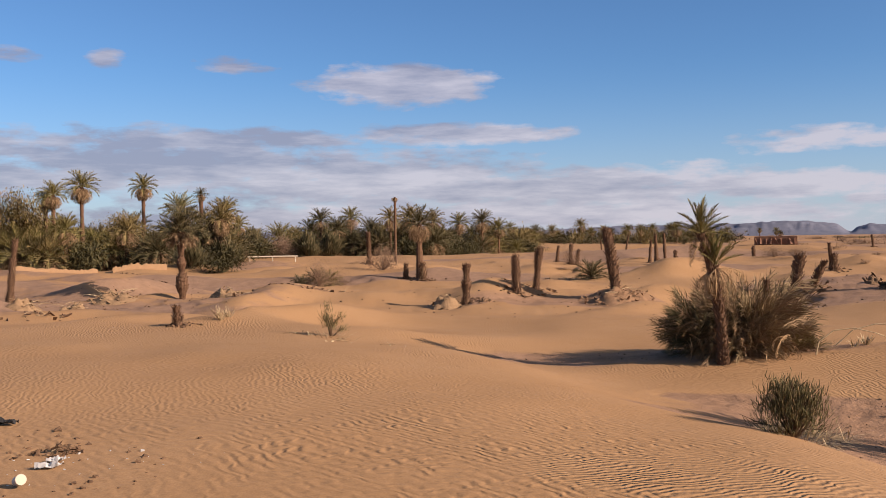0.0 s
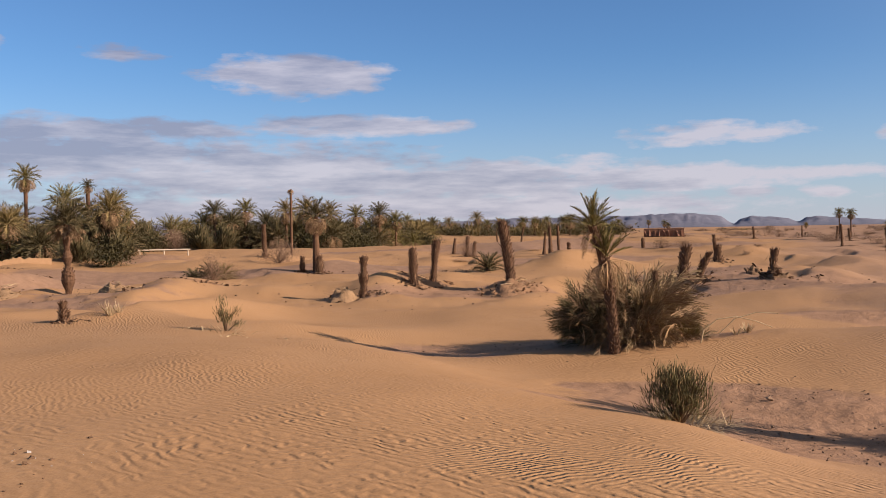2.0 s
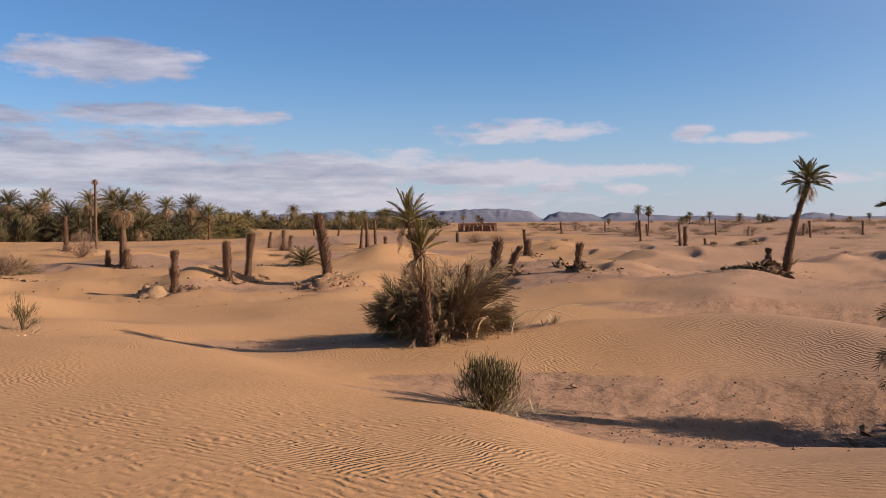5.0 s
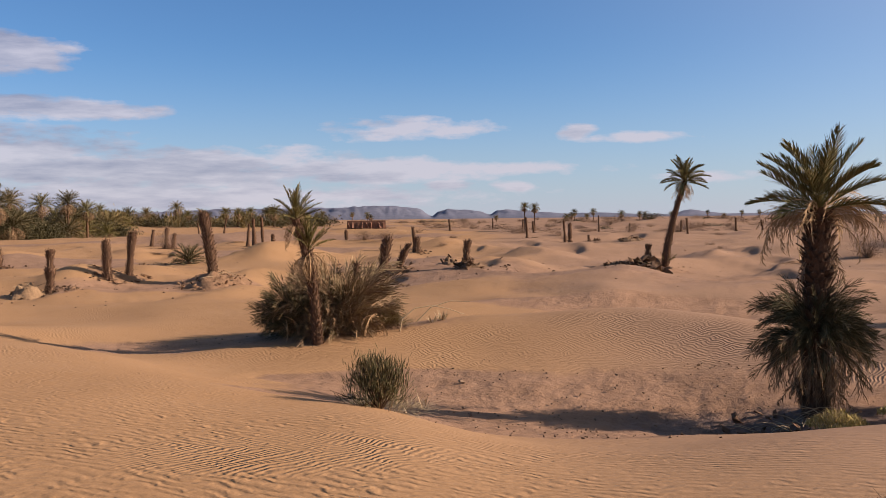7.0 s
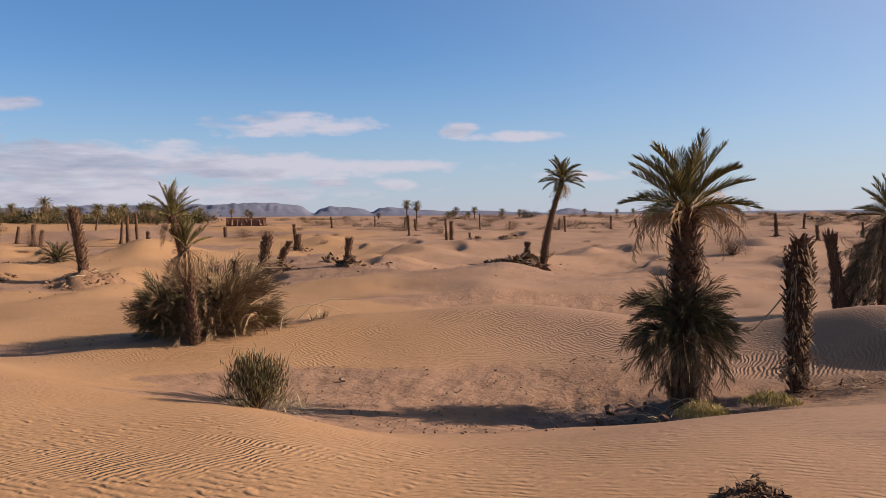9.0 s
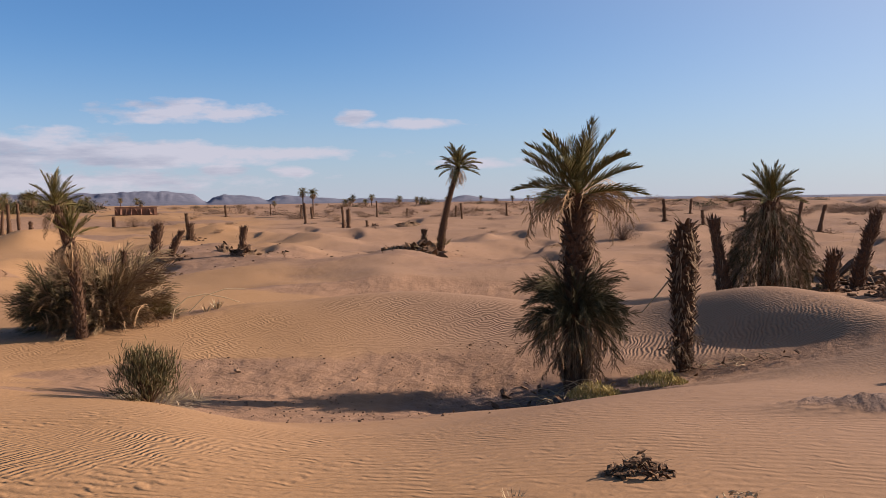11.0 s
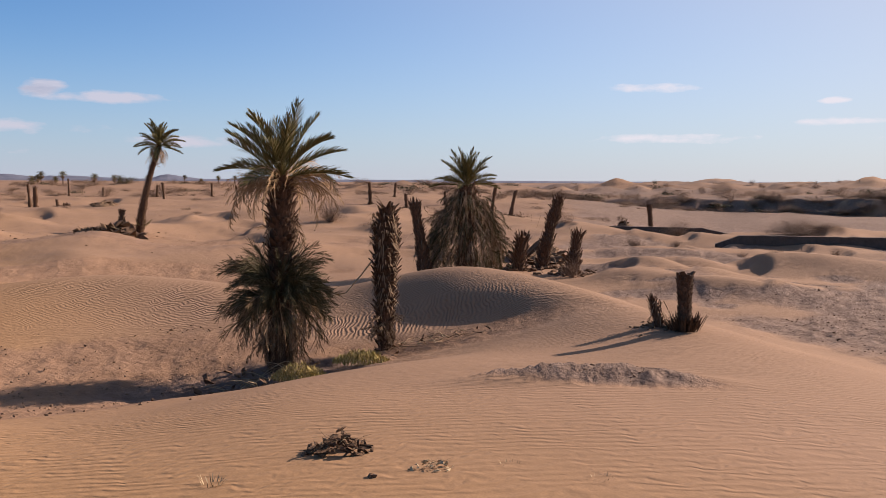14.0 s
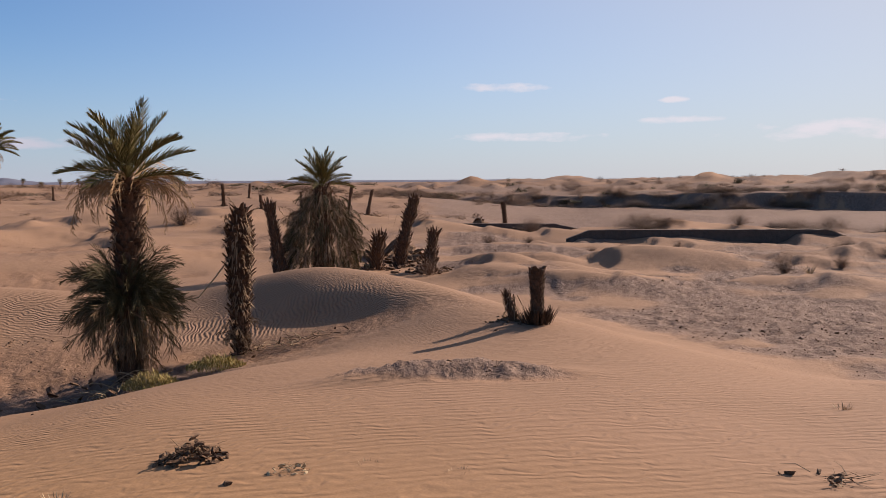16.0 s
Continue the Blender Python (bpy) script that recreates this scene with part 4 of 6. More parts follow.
def scrub_stuff(name, label, items, seed):
    """Far scrub that nobody could count, as one object: many light bushes."""
    light = {k: [shrub_mesh(600 + i, 9, n, mat, leaf=lf, spiky=sp) for i in range(2)] for k, n, mat, sp, lf in (("green", 420, SHRUB, False, 0.13), ("olive", 240, OLIVE, True, 0.22), ("dry", 760, GREYSHRUB, False, 0.085), ("spiky", 240, DARKGREEN, True, 0.22))}
    by = {}
    for i, (kind, a, d, rx, h) in enumerate(items):
        by.setdefault(kind, []).append((i, a, d, rx, h))
    for kind, rows in by.items():
        co, loops, totals, off = [], [], [], 0
        for i, a, d, rx, h in rows:
            me = light[kind][i % 2]
            v = np.empty(len(me.vertices) * 3)
            me.vertices.foreach_get("co", v)
            v = v.reshape(-1, 3)
            x, y = bearing(a, d)
            c, s = math.cos(i), math.sin(i)
            co.append(np.stack([x + rx * (v[:, 0] * c - v[:, 1] * s), y + rx * (v[:, 0] * s + v[:, 1] * c), ground_z(x, y) - 0.05 + v[:, 2] * h / 0.95], -1))
            li, tot = np.empty(len(me.loops), np.int32), np.empty(len(me.polygons), np.int32)
            me.loops.foreach_get("vertex_index", li)
            me.polygons.foreach_get("loop_total", tot)
            loops.append(li + off)
            totals.append(tot)
            off += len(v)
        me = bpy.data.meshes.new(name)
        co, loops, totals = np.concatenate(co), np.concatenate(loops), np.concatenate(totals)
        me.vertices.add(len(co))
        me.vertices.foreach_set("co", co.ravel())
        me.loops.add(len(loops))
        me.loops.foreach_set("vertex_index", loops)
        me.polygons.add(len(totals))
        me.polygons.foreach_set("loop_start", (np.cumsum(totals) - totals).astype(np.int32))
        me.update(calc_edges=True)
        me.materials.append(light[kind][0].materials[0])
        tagged(new(name, me), label, "scrub", kind="stuff")


# ---- ground ----


def make_ground():
    rings = [0.0]
    d = 1.2
    while d < 4900:
        rings.append(d)
        if 152 < d < 171:
            d += 0.3
            continue
        d *= 1.0085 if d < 19 else 1.0135 if d < 390 else 1.05
    angles = list(np.arange(-32, 100, 0.15)) + list(np.arange(100, 328, 3.0))
    na = len(angles)
    a = np.radians(np.array(angles))
    D = np.array(rings[1:])
    X, Y = np.outer(D, np.sin(a)), np.outer(D, np.cos(a))
    Z = height(X, Y)
    M, S = soil_shade_mask(X, Y)
    # clods and cut edges on the bared soil
    near = (1 - step01(40, 70, np.hypot(X, Y))) * step01(9.5, 12.5, np.hypot(X, Y))
    Z = Z + near * M * ((0.018 + 0.03 * S) * value_noise(X * 3.1, Y * 3.1) + (0.01 + 0.02 * S) * value_noise(X * 7.0, Y * 7.0) - 0.03)
    bank = S * (1 - step01(10, 12, np.hypot(X, Y)))
    Z = Z + bank * (0.02 * value_noise(X * 5.0, Y * 5.0) + 0.035 * np.abs(value_noise(X * 10.0, Y * 10.0)) + 0.012 * value_noise(X * 21.0, Y * 21.0))
    co = np.concatenate([[[0, 0, float(height(0.01, 0.01))]], np.stack([X.ravel(), Y.ravel(), Z.ravel()], -1)])
    nr = len(D)
    i = np.arange(nr - 1)[:, None] * na
    j = np.arange(na)[None, :]
    k = (j + 1) % na
    quads = np.stack([1 + i + j, 1 + i + na + j, 1 + i + na + k, 1 + i + k], -1).reshape(-1, 4)
    tris = np.stack([np.zeros(na, int), 1 + np.arange(na), 1 + (np.arange(na) + 1) % na], -1)
    me = bpy.data.meshes.new("ground")
    me.vertices.add(len(co))
    me.vertices.foreach_set("co", co.ravel())
    loops = np.concatenate([quads.ravel(), tris.ravel()])
    me.loops.add(len(loops))
    me.loops.foreach_set("vertex_index", loops.astype(np.int32))
    me.polygons.add(len(quads) + len(tris))
    starts = np.concatenate([np.arange(len(quads)) * 4, len(quads) * 4 + np.arange(len(tris)) * 3])
    me.polygons.foreach_set("loop_start", starts.astype(np.int32))
    me.update(calc_edges=True)
    me.polygons.foreach_set("use_smooth", [True] * len(me.polygons))
    at = me.attributes.new("soil", "FLOAT", "POINT")
    at.data.foreach_set("value", np.concatenate([[0.0], M.ravel()]).astype(np.float32))
    at = me.attributes.new("stony", "FLOAT", "POINT")
    at.data.foreach_set("value", np.concatenate([[0.0], S.ravel()]).astype(np.float32))
    at = me.attributes.new("ripple", "FLOAT", "POINT")
    at.data.foreach_set("value", np.concatenate([[0.3], ripple_mask(X, Y).ravel()]).astype(np.float32))
    # Tint that stands for backlight on the sand, rising along the sun's bearing.
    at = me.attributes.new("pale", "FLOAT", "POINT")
    sunward = X - 0.45 * Y + 2.2 * value_noise(X * 0.12, Y * 0.12)
    at.data.foreach_set("value", np.concatenate([[0.0], (0.9 * step01(0.0, 7.5, sunward)).ravel()]).astype(np.float32))
    at = me.attributes.new("near", "FLOAT", "POINT")
    at.data.foreach_set("value", np.concatenate([[1.0], (1 - step01(8, 12.5, np.hypot(X, Y))).ravel()]).astype(np.float32))
    me.materials.append(SAND)
    me.validate()
    ob = new("ground", me)
    return tagged(ob, "wind-rippled orange desert sand with low dunes and bared soil", "ground", kind="structure")


make_ground()


def make_mountains():
    b = Build(9)
    a = np.arange(-40, 100, 0.12)
    far = 4200.0
    at = (-40, -12, -10, -2, 2, 6.5, 11.2, 13, 15.9, 18, 19.7, 21, 22.1, 22.8, 23.2, 23.5, 23.8, 24.4, 25.6, 26.5, 27.0, 27.4, 27.9, 29.5, 31.5, 33.5, 35.9, 37.9, 38.5, 38.9, 39.8, 41, 46, 60, 100)
    up = (20, 40, 58, 54, 50, 46, 60, 56, 62, 62, 70, 68, 60, 48, 24, 12, 36, 49, 44, 34, 18, 38, 43, 34, 20, 24, 14, 10, 28, 34, 21, 11, 13, 10, 8)
    rise = np.interp(a, at, up)
    rows = 16
    for i, s in enumerate(np.linspace(0, 1, rows)):
        d = far + 500 * s
        x, y = d * np.sin(np.radians(a)), d * np.cos(np.radians(a))
        gully = value_noise(a * 0.9 + 3 * s, a * 0 + 3 + s * 1.5) + 0.5 * value_noise(a * 2.6 + 2 * s, a * 0 + 5 + s * 3) + 0.3 * value_noise(a * 6.0, a * 0 + 8 + s * 5)
        z = rise * (s ** 0.55) * (1 + 0.05 * value_noise(a * 3.1, a * 0 + 2)) + 27 * s * (1 - s) * gully * rise / 50 - (5 if i == 0 else 0)
        b.v.extend([Vector(p) for p in zip(x, y, z)])
    n = len(a)
    for i in range(rows - 1):
        for j in range(n - 1):
            b.f.append((i * n + j, i * n + j + 1, (i + 1) * n + j + 1, (i + 1) * n + j))
    ob = new("mountain_range", b.mesh("mountain_range", HAZED_ROCK, True))
    tagged(ob, "long flat-topped rock mountains on the horizon, tinted bluish grey for haze", "mountains", kind="structure")


make_mountains()

# ---- the big palm by the hollow, with its ring of offshoots ----


def big_palm():
    r = random.Random(41)
    ob = base_empty("date_palm", 46.25, 14.0)
    scaled_trunk(ob, 2.80, 0.205, 0.18, (0.06, 0.0), 0.5, 260, 0.15, 3, open_out=0.55, z0=0.35)
    hub = Vector((0.06, 0, 2.80))
    crown(ob, r, hub, UP_GREEN[:3], 27, 1.06, 10, 82)
    for i in range(46):
        frond(ob, ARC_DEAD, r, hub - Vector((0, 0, r.uniform(0.0, 0.22))), i * 137.5 + r.uniform(-15, 15), r.uniform(5, 48), r.uniform(0.8, 1.2), "dead_frond")
    for i in range(22):
        frond(ob, HANG_THICK, r, hub - Vector((0, 0, r.uniform(0.1, 0.5))), i * 137.5 + r.uniform(-15, 15), r.uniform(-82, -55), r.uniform(0.5, 0.8), "dead_frond")
    low = Vector((0, 0, 1.2))
    for i in range(230):
        t = i * 137.5
        frond(ob, BALL_DARK if i % 3 else DOME_DARK, r, low + Vector((math.cos(radians(t)) * 0.14, math.sin(radians(t)) * 0.14, r.uniform(-0.38, 0.15))), t, r.uniform(-22, 78), r.uniform(0.54, 0.82))
    for i in range(56):
        t = i * 137.5 + 40
        frond(ob, DOME_DEAD if i % 2 else ARC_DEAD, r, low + Vector((math.cos(radians(t)) * 0.2, math.sin(radians(t)) * 0.2, r.uniform(-0.4, 0.0))), t, r.uniform(-45, 15), r.uniform(0.55, 0.85), "dead_frond")
    for i in range(70):
        t = i * 137.5 + 15
        frond(ob, HANG_THICK if i % 3 else DOME_DEAD, r, Vector((math.cos(radians(t)) * 0.20, math.sin(radians(t)) * 0.20, r.uniform(0.35, 0.8))), t, r.uniform(-85, -45), r.uniform(0.3, 0.55), "dead_frond")
    return tagged(ob, "date palm with green crown, hanging dead leaves and basal offshoots", "palm tree", "date palms by the hollow")


big_palm()


def shaggy_trunk():
    r = random.Random(43)
    ob = base_empty("palm_stump", 52.65, 14.4)
    scaled_trunk(ob, 2.2, 0.15, 0.15, (0.1, 0.02), 0.3, 290, 0.13, 8, girth=(0.62, 0.66, 0.75, 0.9, 1.05, 1.2, 1.3, 1.32, 1.1, 0.6), open_out=0.5)
    tagged(part("dead_fibre", fibre_mesh(2.15, 0.15, 520, 0.13, 9, DEAD, z0=0.3, taper=0.8), ob, None, "frayed straw-coloured fibre"), kind="stuff")
    for i in range(60):
        frond(ob, HANG_THICK, r, Vector((0, 0, r.uniform(0.3, 0.6))), i * 137.5, r.uniform(-75, 0), r.uniform(0.25, 0.42), "dead_frond")
    for i in range(5):
        frond(ob, DEAD_STIFF, r, Vector((0.1, 0, 2.0)), i * 137.5, r.uniform(20, 80), r.uniform(0.3, 0.5), "dead_frond")
    return tagged(ob, "shaggy brown dead palm trunk covered in old leaf bases", "palm stump", "dead palm stumps in the sand")


shaggy_trunk()


def palm_clump():
    """The thick palm behind the ribbed dune, wrapped in dead leaves to the ground."""
    r = random.Random(47)
    ob = base_empty("date_palm", 57.25, 25.0)
    part("trunk", trunk_mesh(2.45, 0.24, 0.2, (0, 0), 0.3, 90, 0.16, 11), ob)
    hub = Vector((0, 0, 2.45))
    crown(ob, r, hub, UP_GREEN[:3], 28, 0.92, 10, 86)
    for k, (z, n, L, rad) in enumerate(((2.3, 70, 0.65, 0.18), (2.05, 110, 0.65, 0.45), (1.7, 130, 0.65, 0.62), (1.35, 140, 0.65, 0.74), (1.0, 140, 0.65, 0.80), (0.65, 110, 0.6, 0.76), (0.3, 60, 0.4, 0.68))):
        for i in range(n):
            t = i * 137.5 + k * 50
            o = Vector((math.cos(radians(t)) * rad, math.sin(radians(t)) * rad, z + r.uniform(-0.3, 0.2)))
            frond(ob, (DOME_DEAD, HANG_THICK, BALL_DARK, DOME_DARK, DEAD_THICK, BALL_DARK)[(i + k) % 6], r, o, t, r.uniform(-80, -10), L * r.uniform(0.6, 1.0), "dead_frond")
    return tagged(ob, "thick date palm wrapped in dead leaves behind a dune", "palm tree", "date palms by the hollow")


palm_clump()


def leaning_palm():
    r = random.Random(53)
    ob = base_empty("date_palm", 37.55, 47.2)
    side = (0.95 * math.cos(radians(37.5)), -0.95 * math.sin(radians(37.5)))
    part("trunk", trunk_mesh(4.1, 0.165, 0.12, side, 0.55, 130, 0.17, 13), ob)
    hub = Vector((side[0], side[1], 4.1))
    crown(ob, r, hub, UP_GREEN, 34, 1.2, -10, 84)
    skirt(ob, r, hub, 24, 0.95, -55, -10)
    for i in range(14):
        frond(ob, STIFF_OLIVE, r, Vector((0.05, 0, 0.1)), i * 137.5, r.uniform(15, 70), r.uniform(0.5, 0.8))
    return tagged(ob, "slender leaning date palm with a small green crown", "palm tree", "date palms by the hollow")


leaning_palm()


def bush_palm():
    """The wide thicket of offshoots with one small palm standing out of it."""
    r = random.Random(59)
    ob = base_empty("date_palm", 16.55, 18.1)
    rt = Vector((math.cos(radians(16.6)), -math.sin(radians(16.6)), 0))
    top = rt * -0.38
    part("trunk", trunk_mesh(2.4, 0.09, 0.08, (top.x, top.y), 1.2, 110, 0.12, 17), ob)
    hub = Vector((top.x, top.y, 2.4))
    crown(ob, r, hub, STIFF_GREEN, 22, 0.58, 8, 84)
    skirt(ob, r, hub, 12, 0.6, -60, 0)
    part("second_trunk", trunk_mesh(1.82, 0.08, 0.07, (rt.x * -0.14, rt.y * -0.14), 0.5, 60, 0.1, 19), ob)
    hub2 = Vector((rt.x * -0.14, rt.y * -0.14, 1.82))
    crown(ob, r, hub2, STIFF_GREEN, 22, 0.55, 30, 88)
    skirt(ob, r, hub2, 34, 0.75, -60, 10)
    back = Vector((math.sin(radians(16.6)), math.cos(radians(16.6)), 0))
    # Deep green left, drier right; the right's tan also has sunlight in it.
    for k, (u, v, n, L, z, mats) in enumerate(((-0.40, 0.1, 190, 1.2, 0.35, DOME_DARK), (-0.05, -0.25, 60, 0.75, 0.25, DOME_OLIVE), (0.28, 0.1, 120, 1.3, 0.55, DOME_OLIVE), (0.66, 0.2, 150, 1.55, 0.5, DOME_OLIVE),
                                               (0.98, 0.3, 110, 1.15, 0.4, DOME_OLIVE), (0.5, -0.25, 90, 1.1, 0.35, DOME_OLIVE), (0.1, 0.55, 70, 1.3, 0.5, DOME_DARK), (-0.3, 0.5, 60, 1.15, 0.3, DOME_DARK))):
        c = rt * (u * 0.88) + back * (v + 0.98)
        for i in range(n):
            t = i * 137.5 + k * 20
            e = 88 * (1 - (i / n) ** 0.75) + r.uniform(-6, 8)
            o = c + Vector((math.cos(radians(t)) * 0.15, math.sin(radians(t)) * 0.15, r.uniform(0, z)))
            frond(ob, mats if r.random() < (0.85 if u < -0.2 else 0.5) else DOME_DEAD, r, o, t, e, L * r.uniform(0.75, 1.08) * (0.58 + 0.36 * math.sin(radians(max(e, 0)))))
    for i in range(110):
        t = i * 137.5
        o = rt * r.uniform(-0.7, 1.25) + back * r.uniform(0.2, 1.1) + Vector((0, 0, r.uniform(0.15, 0.75)))
        frond(ob, (DOME_DEAD, ARC_DEAD, ARC_DEAD)[i % 3], r, o, t, r.uniform(-55, 25), r.uniform(0.4, 0.75), "dead_frond")
    return tagged(ob, "wide spiky thicket of palm offshoots around a small palm", "palm tree", "date palms by the hollow")


bush_palm()
stump(18.9, 19.1, 1.3, 0.07, (0.05, 0), 61, "thin dead palm stem standing in the thicket", fibres=6)


def broom_bush(a, d, rad, h, seed, count=620, label="green broom-like desert bush on a sand hump"):
    """Several leaning clumps of thin stems out of one root, uneven in height."""
    ob = base_empty("broom_bush", a, d)
    b, wood, dry = Build(seed), Build(seed + 2), Build(seed + 1)
    r = b.r
    limbs = []
    for i in range(max(5, count // 55)):
        t, e = i * 2.4 + r.uniform(-0.5, 0.5), r.uniform(0.1, 1.5)
        tip = Vector((math.cos(t) * math.cos(e) * rad, math.sin(t) * math.cos(e) * rad, math.sin(e) * h)) * r.uniform(0.6, 0.95)
        mid = tip * 0.45 + Vector((r.gauss(0, 0.05), r.gauss(0, 0.05), 0.05))
        wood.tube([(0, 0, -0.05), mid, tip], [0.014, 0.009, 0.004], 5, False)
        limbs.append((mid, tip))
        for k in range(3):
            q = mid.lerp(tip, r.uniform(0, 0.7))
            wood.tube([q, q + (tip - mid) * 0.4 + Vector((r.gauss(0, .07), r.gauss(0, .07), r.uniform(0, .1)))], [0.006, 0.002], 3, False)
    for i in range(count * 4):
        mid, tip = r.choice(limbs)
        q = mid.lerp(tip, r.uniform(-0.25, 1.0))
        p = q + Vector((r.gauss(0, rad * 0.13), r.gauss(0, rad * 0.13), r.gauss(0, h * 0.06)))
        p.z = max(p.z, 0.02)
        way = (tip - mid).normalized() * 0.8 + Vector((r.gauss(0, 0.45), r.gauss(0, 0.45), 0.6 + r.gauss(0, 0.3)))
        b.blade(p, way, h * r.uniform(0.06, 0.19), 0.008, r.uniform(-0.05, 0.15), Vector((math.cos(i), math.sin(i), 0)))
    part("foliage", b.mesh("foliage", BROOM), ob)
    tagged(part("branch_tangle", wood.mesh("branch_tangle", BARK), ob, None, "dark woody branches"), kind="stuff")
    r = dry.r
    for i in range(count * 2 // 3):
        t = r.uniform(0, 6.28)
        p = Vector((math.cos(t) * rad * r.uniform(0.1, 1.0), math.sin(t) * rad * r.uniform(0.1, 1.0), -0.02))
        dry.blade(p, Vector((math.cos(t) + r.gauss(0, .5), math.sin(t) + r.gauss(0, .5), r.uniform(0.05, 0.7))), h * r.uniform(0.1, 0.4), 0.010, 0.15)
    part("straw", dry.mesh("straw", STRAW), ob, None, "dry straw-coloured stems")
    return tagged(ob, label, "bush", "broom bushes")


broom_bush(20.4, 11.2, 0.62, 0.76, 71, 1150)
broom_bush(-6.9, 19.4, 0.42, 0.72, 73, 210, "sparse green desert tuft on a sand crest")


def low_cushion(a, d, rx, h, seed):
    ob = base_empty("cushion_bush", a, d)
    b = Build(seed)
    r = b.r
    for i in range(1500):
        t, q = r.uniform(0, 6.28), math.sqrt(r.random())
        p = Vector((math.cos(t) * q * rx, math.sin(t) * q * rx * 0.6, h * (1 - q * q) * r.uniform(0.2, 1.0)))
        b.blade(p, Vector((r.gauss(0, .6), r.gauss(0, .6), 1)), 0.07 * r.uniform(.6, 1.4), 0.012, 0.05, Vector((math.cos(i), math.sin(i), 0)))
    part("foliage", b.mesh("foliage", YELLOWBUSH), ob)
    ob.matrix_basis = ob.matrix_basis @ Matrix.Rotation(radians(-a), 4, "Z")
    return tagged(ob, "low yellow-green cushion bush on the sand", "bush", "cushion bushes")


low_cushion(47.5, 13.15, 0.40, 0.22, 81)
low_cushion(51.3, 13.4, 0.42, 0.18, 82)

# ---- stumps and single palms of the plain ----
rt = lambda a, s: (s * math.cos(radians(a)), -s * math.sin(radians(a)))
stump(10.4, 37.0, 2.6, 0.21, rt(10, -0.35), 91, "tall brown dead palm trunk leaning over a mound", girth=(0.8, 0.85, 0.9, 0.95, 1, 1, 1.05, 1.05, 1.05, 1))
stump(1.36, 35.0, 1.5, 0.15, rt(1, 0.03), 92, girth=(1.3, 1.3, 1.0, 0.8, 1.0, 1.3, 0.8, 0.7, 1.1, 1.2))
stump(4.43, 37.6, 1.4, 0.19, rt(4, -0.03), 93, girth=(1.1, 1, .9, .8, .95, 1.1, 1, 1, 1, .9))
stump(5.6, 38.4, 1.7, 0.16, rt(5, 0.18), 94, girth=(1.1, 1, .9, .8, .8, .8, .9, 1.1, 1.2, 1))
stump(-2.3, 54.0, 0.8, 0.16, (0, 0), 95)
stump(-1.25, 53.4, 0.9, 0.24, (0, 0), 96, fibres=30)
stump(-4.5, 66.0, 2.2, 0.17, rt(-4, -0.2), 97)
stump(-15.8, 22.2, 0.42, 0.12, rt(-15, -0.04), 98, "short dark dead palm stump sunk in sand")
stump(20.5, 41.0, 1.45, 0.24, rt(20, 0.15), 99)
stump(21.45, 41.5, 1.05, 0.19, rt(21, 0.35), 100)
stump(22.6, 66, 0.95, 0.25, (0, 0), 101)
stump(22.45, 68, 1.6, 0.13, rt(22, -.1), 102)
stump(25.55, 40.5, 1.1, 0.18, (0, 0), 103, "brown dead palm stump beside its fallen bark")
stump(36.55, 47.0, 0.95, 0.17, rt(36, 0.02), 104)
stump(54.75, 24.5, 2.05, 0.19, rt(54, -0.05), 105, "tall shaggy dead palm trunk beside the thick palm", fibres=40)
stump(60.35, 27.0, 1.0, 0.24, rt(60, 0.08), 106)
stump(61.8, 28.0, 2.05, 0.22, rt(61, 0.32), 107, "leaning dark dead palm trunk behind a dune")
stump(63.65, 26.5, 1.15, 0.22, rt(63, 0.22), 108)
stump(50.95, 86.0, 1.9, 0.17, (0, 0), 109)
stump(68.0, 60.0, 2.0, 0.19, (0, 0), 110, "lone brown dead palm trunk on the stony plain")


def twin_stump():
    ob = base_empty("palm_stump", 71.1, 12.7)
    scaled_trunk(ob, 0.74, 0.10, 0.10, (-0.02, 0), 0.2, 150, 0.07, 121, girth=(1.15, 1.05, .95, .9, .85, .88, .95, 1.02, 1.12, 1.15), open_out=0.3)
    b = Build(122)
    for i in range(160):
        t = b.r.uniform(0, 6.28)
        o = Vector((math.cos(t), math.sin(t), 0))
        b.blade(o * b.r.uniform(0.05, 0.2), o * 0.5 + Vector((0, 0, 1)), b.r.uniform(0.14, 0.3), 0.03, 0.05)
    part("spiky_base", b.mesh("spiky_base", BARK), ob, None, "dark broken leaf bases at the foot")
    return tagged(ob, "dark dead palm stump with spiky broken base on dune", "palm stump", "dead palm stumps in the sand")


